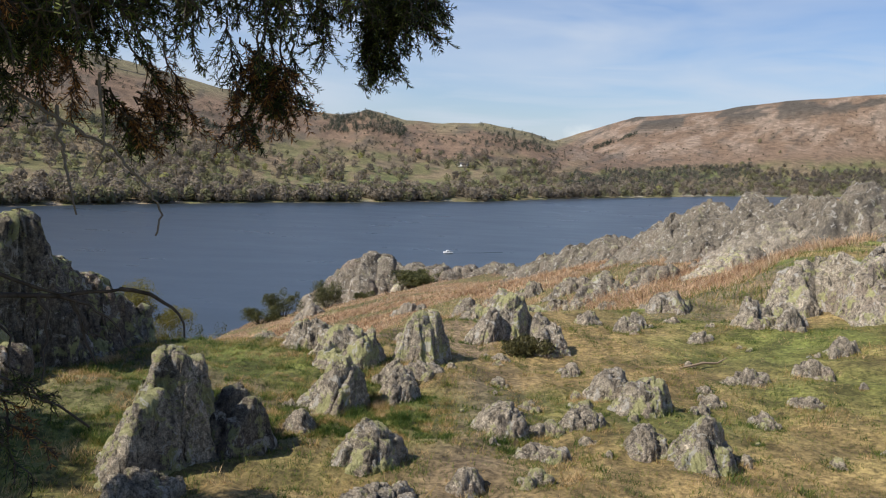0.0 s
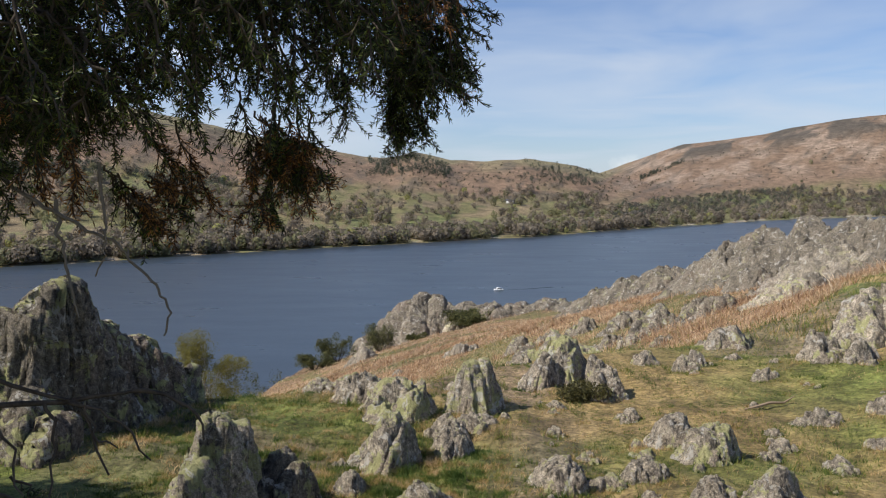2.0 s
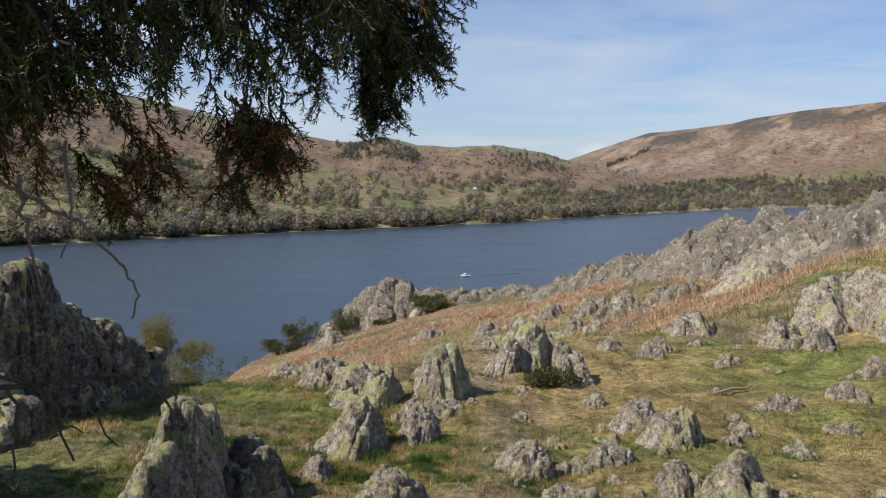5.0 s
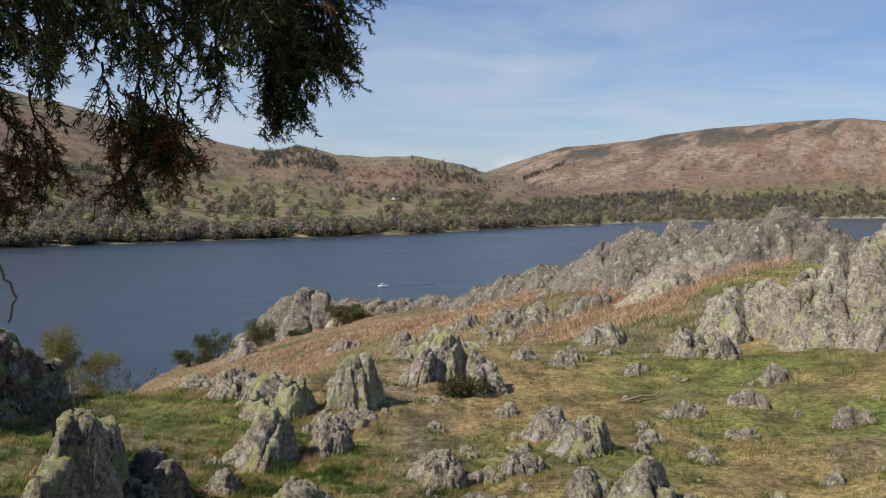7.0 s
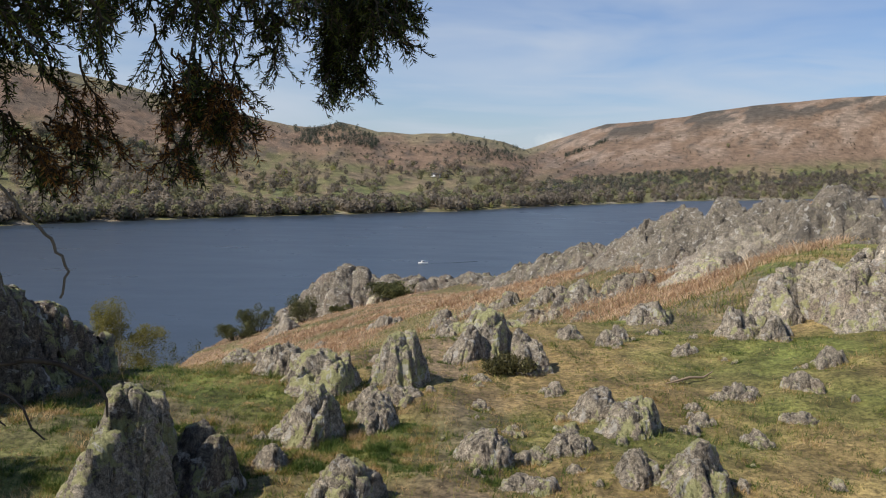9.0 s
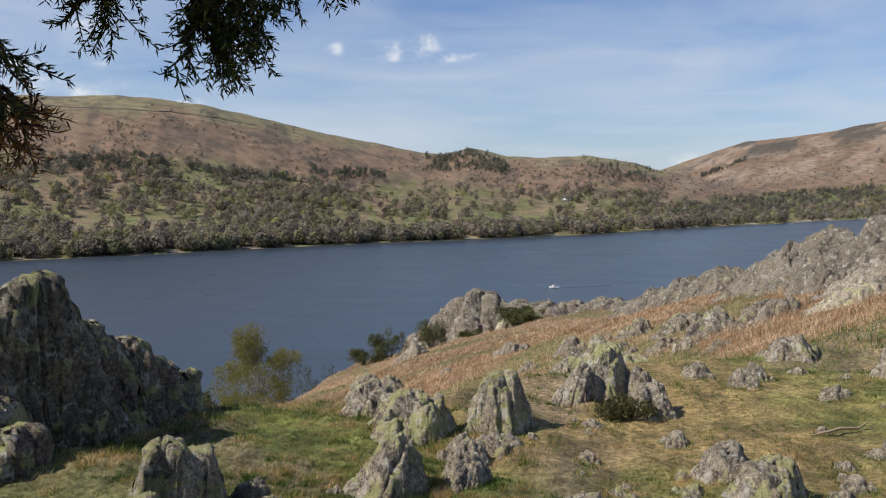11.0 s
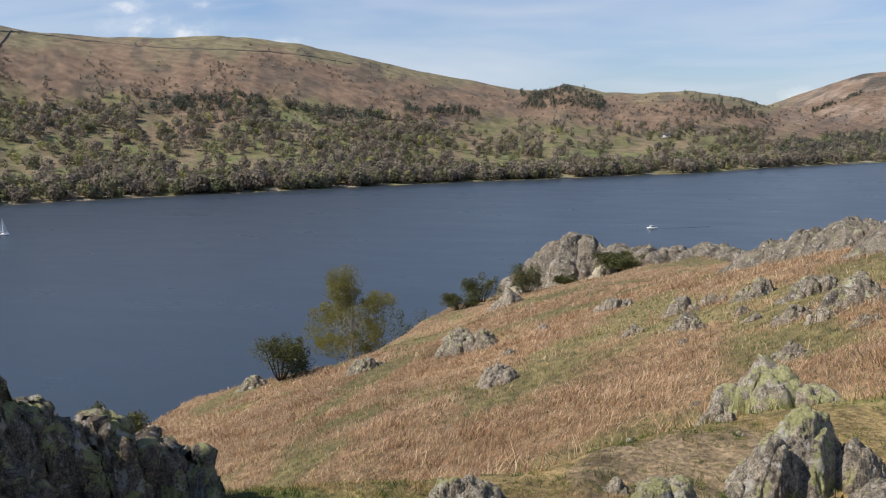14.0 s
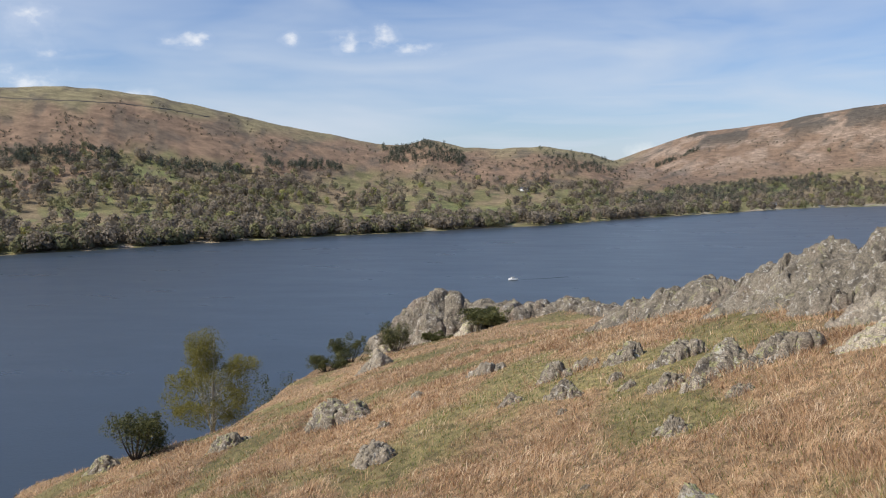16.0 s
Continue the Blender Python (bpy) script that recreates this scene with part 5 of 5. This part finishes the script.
def sailing_boat(x, y, turn):
    boat = tagged(new("sailing_boat"), "white sailing boat with two raised sails", "boat")
    part("hull", mesh_of("hull", *hull(7.0, 2.3, 0.8), WHITE, True), boat)
    part("mast", mesh_of("mast", *tube([(0.5, 0, 0.6), (0.5, 0, 10.2)], [0.09, 0.05], 6), WHITE), boat)
    part("boom", mesh_of("boom", *tube([(0.5, 0, 1.7), (-2.7, 0.2, 1.6)], [0.06, 0.05], 6), WHITE), boat)
    for name, a, b, c, bow in (("mainsail", (0.4, 0.02, 1.8), (-2.6, 0.2, 1.75), (0.45, 0.02, 10.0), 0.35), ("jib", (3.3, 0, 0.9), (0.7, 0.3, 1.2), (0.6, 0.02, 8.8), 0.3)):
        rows = []
        for i in range(9):
            q = i / 8
            start, end = np.array(a) * (1 - q) + np.array(c) * q, np.array(b) * (1 - q) + np.array(c) * q
            for j in range(5):
                s = j / 4
                rows.append(start * (1 - s) + end * s + (0, bow * 4 * s * (1 - s) * (1 - q), 0))
        faces = [(i * 5 + j, i * 5 + j + 1, i * 5 + j + 6, i * 5 + j + 5) for i in range(8) for j in range(4)]
        part(name, mesh_of(name, rows, faces, SAIL, True), boat)
    part("cabin", mesh_of("cabin", *box(-0.4, 1.9, -0.7, 0.7, 0.75, 1.25), WHITE), boat)
    boat.location, boat.rotation_euler.z = (x, y, LAKE + 0.05), radians(turn)


def motor_boat(x, y, turn):
    boat = tagged(new("motor_boat"), "small white cabin cruiser on the open lake", "boat")
    part("hull", mesh_of("hull", *hull(5.8, 2.1, 0.8), WHITE, True), boat)
    cabin = part("cabin", mesh_of("cabin", *box(-1.2, 1.0, -0.75, 0.75, 0.8, 1.7), WHITE), boat)
    part("window", mesh_of("window", *box(-1.0, 0.8, -0.77, 0.77, 1.2, 1.55), GLASS_DARK), cabin)
    part("roof", mesh_of("roof", *box(-1.4, 1.1, -0.8, 0.8, 1.7, 1.8), WHITE), cabin)
    boat.location, boat.rotation_euler.z = (x, y, LAKE + 0.05), radians(turn)


build_woods()
stone_wall((53.1, 0.94), (49.84, 0.985), (43.37, 0.93), (39.85, 0.985), (28.63, 0.91), (20, 0.93))
stone_wall((40.6, 0.98), (41.7, 0.83), (41.7, 0.80), (43.9, 0.58), (46.5, 0.53), (47.4, 0.45), (48.3, 0.30), (48.9, 0.20), (50.1, 0.13))
stone_wall((53.6, 0.28), (50.1, 0.30), (48.3, 0.32))
house(32.1, 0.16, 11, 7, 5, 20, "white house among bare trees by the lake")
house(-17.2, 0.06, 9, 6, 3, 10, "low white boathouse at the water's edge")
house(-1.0, 0.44, 16, 7, 4, -5, "long grey farmhouse among the fields")
sailing_boat(-355, 396, 25)
motor_boat(2.0, 490, 197)
trail = np.linspace(0, 1, 14)[:, None]
middle = np.array((5.5, 491.0, LAKE + 0.04)) + trail * (30, 15, 0) + np.sin(trail * 9) * (0, 0.5, 0)
half = (0.25 + 0.9 * trail) * (-0.45, 0.9, 0)
wake_verts = np.stack([middle - half, middle + half], 1).reshape(-1, 3)
tagged(new("wake", mesh_of("wake", wake_verts, [(2 * k, 2 * k + 2, 2 * k + 3, 2 * k + 1) for k in range(13)], WAKE)), "dark smooth wake behind a motor boat", "wake", kind="stuff")

# ---- the overhanging conifer ----
def needles(line, rng, length, gap, thick=0.0024, spread=1.0):
    """Sharp needles standing all round a twig."""
    line = np.asarray(line)
    steps = np.linalg.norm(np.diff(line, axis=0), axis=1)
    count = max(int(steps.sum() / gap), 4)
    q = np.sort(rng.uniform(0, len(line) - 1.001, count))
    k = q.astype(int)
    p = line[k] + (q - k)[:, None] * (line[k + 1] - line[k])
    ahead = line[k + 1] - line[k]
    ahead /= np.linalg.norm(ahead, axis=1)[:, None] + 1e-9
    out = rng.normal(0, 1, (count, 3))
    out -= (out * ahead).sum(1)[:, None] * ahead
    out /= np.linalg.norm(out, axis=1)[:, None] + 1e-9
    way = out * spread + ahead * rng.uniform(0.5, 1.2, (count, 1))
    way *= (length * rng.uniform(0.6, 1.15, count) / np.linalg.norm(way, axis=1))[:, None]
    side = cross(way, rng.normal(0, 1, (count, 3)))
    side *= thick / 2 / (np.linalg.norm(side, axis=1)[:, None] + 1e-9)
    verts = np.stack([p - side * 0.6, p + way * 0.4 - side, p + way, p + way * 0.4 + side], 1).reshape(-1, 3)
    base = np.arange(count)[:, None] * 4
    return verts, base + (0, 1, 2, 3)


def spray(start, end, rng, wood, green, sag=0.03, side_length=0.085, gap=0.015, needle=0.0135):
    """A hanging spray: a main twig, side twigs in turn, and all of them set with needles."""
    main = bent(start, end, (0, 0, sag), 9, rng, 0.004)
    wood.append(tube(main, np.linspace(0.0028, 0.0010, 9), 4))
    green.append(needles(main[2:], rng, needle, 0.0017))
    length = np.linalg.norm(main[-1] - main[0])
    ahead = (main[-1] - main[0]) / length
    for s in np.arange(0.18, 0.97, gap / length):
        k = s * 8
        root = main[int(k)] + (k - int(k)) * (main[min(int(k) + 1, 8)] - main[int(k)])
        out = rng.normal(0, 1, 3)
        out -= (out @ ahead) * ahead
        out /= np.linalg.norm(out)
        reach = side_length * rng.uniform(0.35, 1.1) * (1.15 - 0.75 * s)
        tip = root + (out * 0.75 + ahead * 0.75 + np.array((0, 0, -0.25))) * reach
        twig = bent(root, tip, (0, 0, -0.08 * reach), 4)
        wood.append(tube(twig, np.linspace(0.0013, 0.0006, 4), 3))
        green.append(needles(twig, rng, needle, 0.0019))


def low_edge(az):
    """Lowest elevation of the dense foliage over the bearing, seen from under it."""
    return table(az, (1.5, 10), (2.6, 7.5), (4, 5.5), (6, 4.4), (7.5, 6.0), (9, 7.4), (11, 7.2), (12, 5.6), (14, 4.6), (16, 4.6), (17, 6.4), (19, 6.0), (20.5, 5.0), (23, 3.4), (26, 2.6), (32, 1.8), (50, 0))


def build_conifer():
    rng = np.random.RandomState(12)
    tree = tagged(new("conifer_tree"), "old conifer with dark drooping needle sprays and dead twigs", "tree")
    foot = np.array((-3.0, 0.2, 0.0))
    foot[2] = float(ground_height(np.array(-3.0), np.array(0.2)))
    trunk = bent(foot - (0, 0, 0.2), foot + (0.25, 0.1, 5.6), (0.15, 0, 0), 12, rng, 0.03)
    part("trunk", mesh_of("trunk", *tube(trunk, np.linspace(0.19, 0.04, 12), 10), BARK, True), tree)
    eye = np.array((0.03, 0.15, 1.75))

    def spot(az, rise, dist):
        a, e = radians(az), radians(rise)
        return eye + dist * np.array((-math.sin(a) * math.cos(e), math.cos(a) * math.cos(e), math.sin(e)))

    wood, green, brown = [], [], []
    limbs = []
    for az, rise, dist in ((4.5, 12.0, 1.78), (8, 14.5, 1.62), (13, 12.5, 1.50), (18, 10.5, 1.62), (25, 9.5, 1.45), (6, 19, 1.7), (14, 20, 1.4), (30, 12, 1.6), (22, 22, 1.9), (34, 7, 1.5)):
        end = spot(az, rise, dist)
        root = trunk[5] + rng.uniform(-0.1, 0.1, 3) + (0, 0, rng.uniform(-0.5, 0.5))
        line = bent(root, end, (0, 0, 0.16), 14, rng, 0.012)
        limbs.append(line)
        part("limb", mesh_of("limb", *tube(line, np.linspace(0.026, 0.0035, 14), 6), BARK, True), tree)
    # The dense canopy: drooping branchlets, each set with hanging sprays.
    for k in range(265):
        az = rng.uniform(2.6, 44)
        low = float(low_edge(az))
        rise = low + 2.2 + rng.uniform(0, 1) ** 0.9 * 17
        dist = rng.uniform(1.64, 1.98) if az < 9 else rng.uniform(1.25, 2.05)
        start = spot(az + rng.uniform(-0.3, 2.5), rise + 1.5, dist)
        run = min(rng.uniform(0.16, 0.34), dist * math.tan(radians(max(rise - low, 2.4))) * 0.95)
        way = np.array((rng.uniform(-0.25, 0.8), rng.uniform(-0.4, 0.5), -rng.uniform(0.5, 1.2)))
        if az < 5:
            way[0] = rng.uniform(-0.3, 0.1)
        way /= np.linalg.norm(way)
        line = bent(start, start + way * run, (0, 0, 0.03), 9, rng, 0.005)
        wood.append(tube(line, np.linspace(0.0042, 0.0014, 9), 5))
        withered = rng.uniform() < 0.12
        for q in range(5):
            at = line[min(8, 1 + int(q * 1.7))]
            side = unit(way + rng.normal(0, 0.55, 3) * (1, 1, 0.5))
            spray(at, at + side * min(rng.uniform(0.07, 0.15), run), rng, wood, brown if withered and rng.uniform() < 0.7 else green, 0.01, 0.055, 0.017)
    # Single sprays that hang below the rest.
    for (az, rise, dist), (az2, rise2, dist2), target in (((7.6, 9.5, 1.76), (6.6, 3.6, 1.74), green), ((4.3, 10.5, 1.76), (4.0, 5.6, 1.74), green), ((3.4, 12.0, 1.72), (3.1, 8.2, 1.70), green),
                                                          ((13.6, 6.0, 1.56), (13.0, -1.0, 1.53), brown), ((15.2, 6.2, 1.58), (14.6, 0.4, 1.56), green), ((14.4, 6, 1.57), (13.9, 0.6, 1.55), brown),
                                                          ((12.9, 6, 1.55), (12.2, 1.4, 1.54), green), ((21.5, 5.0, 1.66), (19.4, -1.0, 1.68), brown), ((22.5, 4.0, 1.66), (20.4, -0.7, 1.68), green),
                                                          ((24, 5, 1.6), (21.0, 0.6, 1.66), brown), ((27.5, 5.4, 1.45), (27.9, -1.0, 1.42), brown), ((30, 5, 1.45), (29.6, 0, 1.42), brown),
                                                          ((33, 5, 1.45), (31.6, -1.0, 1.42), green), ((10.6, 9, 1.7), (10.2, 4.4, 1.7), green), ((17.4, 7, 1.6), (17.0, 3.0, 1.6), green),
                                                          ((5.6, 10.5, 1.77), (5.5, 4.6, 1.76), green), ((6.4, 11, 1.75), (7.2, 4.6, 1.73), green), ((2.9, 13.5, 1.72), (2.5, 9.6, 1.70), green)):
        spray(spot(az, rise, dist), spot(az2, rise2, dist2), rng, wood, target, 0.0, 0.085, 0.008)
    # Heavy hanging lobes.
    for (az, rise), (az2, rise2), dist, count in (((7.4, 11), (6.4, 2.6), 1.72, 12), ((5.6, 10.5), (5.2, 3.6), 1.74, 10), ((4.3, 10.5), (3.7, 4.8), 1.74, 9), ((3.5, 11.5), (3.0, 7.2), 1.72, 7),
                                                  ((16.6, 6), (15.9, -2.2), 1.60, 12), ((15.2, 6), (13.9, -1.6), 1.58, 11), ((14.2, 4), (12.4, 0.0), 1.56, 8), ((27, 3.5), (22.4, -2.6), 1.62, 11), ((24, 2), (20.6, -1.4), 1.64, 7), ((10.6, 9), (10.6, 4.7), 1.7, 6)):
        for k in range(count):
            s = rng.uniform(0, 0.72)
            begin = spot(az + (az2 - az) * s + rng.normal(0, 0.35), rise + (rise2 - rise) * s, dist + rng.normal(0, 0.03))
            s = min(s + rng.uniform(0.22, 0.45), 1.0)
            end = spot(az + (az2 - az) * s + rng.normal(0, 1.1), rise + (rise2 - rise) * s + rng.uniform(-0.4, 0.8), dist + rng.normal(0, 0.06))
            spray(begin, end, rng, wood, brown if az > 12 and rng.uniform() < 0.5 else green, 0.0, 0.06, 0.011)
    # A low bough that hangs beside the path.
    for k in range(34):
        begin = spot(rng.uniform(32, 40), rng.uniform(-20.5, -14), rng.uniform(1.45, 1.6))
        way = unit(np.array((rng.uniform(0.1, 0.9), rng.uniform(-0.4, 0.4), -rng.uniform(0.1, 0.9))))
        spray(begin, begin + way * rng.uniform(0.08, 0.16), rng, wood, green if rng.uniform() < 0.7 else brown, 0.01, 0.05, 0.016)
    part("twig_work", mesh_of("twig_work", *joined(wood), BARK), tree)
    part("needles", mesh_of("needles", *joined(green), YEW), tree)
    part("withered_needles", mesh_of("withered_needles", *joined(brown), YEW_DEAD), tree, "rust-brown withered needles")
    # The rest of the crown, overhead and to the west: unseen, added to shade the sprays.
    crown = []
    for k in range(200):
        p = np.array((rng.uniform(-4.6, -0.2), rng.uniform(-1.4, 1.5), rng.uniform(2.65, 5.0)))
        if p[0] < -1.6 and rng.uniform() < 0.6:
            p[2] = rng.uniform(1.9, 3.5)
            p[1] = rng.uniform(-1.4, 1.0)
        # Extra unseen clumps, set where they cast shade on the turf by the boulder.
        if k < 90:
            p = np.array((rng.uniform(-4.7, -3.1), rng.uniform(0.9, 2.25), rng.uniform(1.7, 3.1)))
        if k < 55:
            p = np.array((rng.uniform(-5.7, -4.55), rng.uniform(2.2, 3.3), rng.uniform(2.1, 3.0)))
        crown.append(leaf_cloud(rng, p, (0.34, 0.34, 0.2), 430 if k < 90 else 230, 0.055, 0.0))
    part("crown", mesh_of("crown", *joined(crown), YEW), tree)

    # Dead twigs under the canopy.
    def twig(radius, *corners):
        line = np.array([spot(*c) for c in corners])
        q = np.linspace(0, len(line) - 1, 4 * len(line))
        smooth_line = np.stack([np.interp(q, range(len(line)), line[:, k]) for k in range(3)], 1) + rng.normal(0, 0.0016, (len(q), 3))
        part("dead_twig", mesh_of("dead_twig", *tube(smooth_line, np.linspace(radius, radius * 0.45, len(q)), 6), TWIG, True), tree, "bare grey dead twig")

    twig(0.0036, (40, 5, 1.5), (32.0, 1.9, 1.45), (31.4, 0.9, 1.44), (29.5, -0.4, 1.4), (28.1, -1.3, 1.38), (27.0, -1.95, 1.36), (25.4, -2.8, 1.35), (24.3, -4.3, 1.34), (23.0, -5.8, 1.33), (22.3, -7.3, 1.33), (22.7, -9.0, 1.33))
    twig(0.0032, (28.8, 0.0, 1.40), (28.7, -2.3, 1.38), (28.4, -3.9, 1.37), (28.1, -6.0, 1.36), (27.9, -7.4, 1.36))
    twig(0.0028, (26.3, 2.3, 1.36), (26.0, -1.0, 1.34), (26.0, -2.8, 1.33), (26.8, -4.9, 1.33))

    def dead(radius, *corners):
        line = np.array([spot(*c) for c in corners])
        shape = tube(bent(line[0], line[-1], line[len(line) // 2] - (line[0] + line[-1]) / 2, 8, rng, 0.004), np.linspace(radius, radius * 0.4, 8), 5)
        part("dead_branch", mesh_of("dead_branch", *shape, BARK, True), tree, "bare dark dead branch")

    dead(0.0065, (40, -12.5, 1.5), (30, -12.4, 1.5), (24.5, -12.3, 1.5))
    dead(0.0045, (24.8, -12.3, 1.5), (21.6, -13.4, 1.5), (20.4, -15.9, 1.5))
    dead(0.0045, (36, -10, 1.5), (29, -12.5, 1.5), (26.4, -17.4, 1.5))
    dead(0.0035, (28.6, -12.7, 1.5), (25.8, -14, 1.5), (23.8, -16.8, 1.5))
    dead(0.0035, (30, -12.6, 1.5), (29.4, -15, 1.5), (30.0, -18.3, 1.5))
    dead(0.0050, (40, -16, 1.5), (33, -17.5, 1.5), (27, -21.5, 1.5))
    dead(0.0030, (33, -13, 1.5), (32, -15.5, 1.5), (31.2, -19, 1.5))
    dead(0.0030, (27.6, -13, 1.5), (27.0, -15, 1.5), (25.8, -15.8, 1.5))


build_conifer()
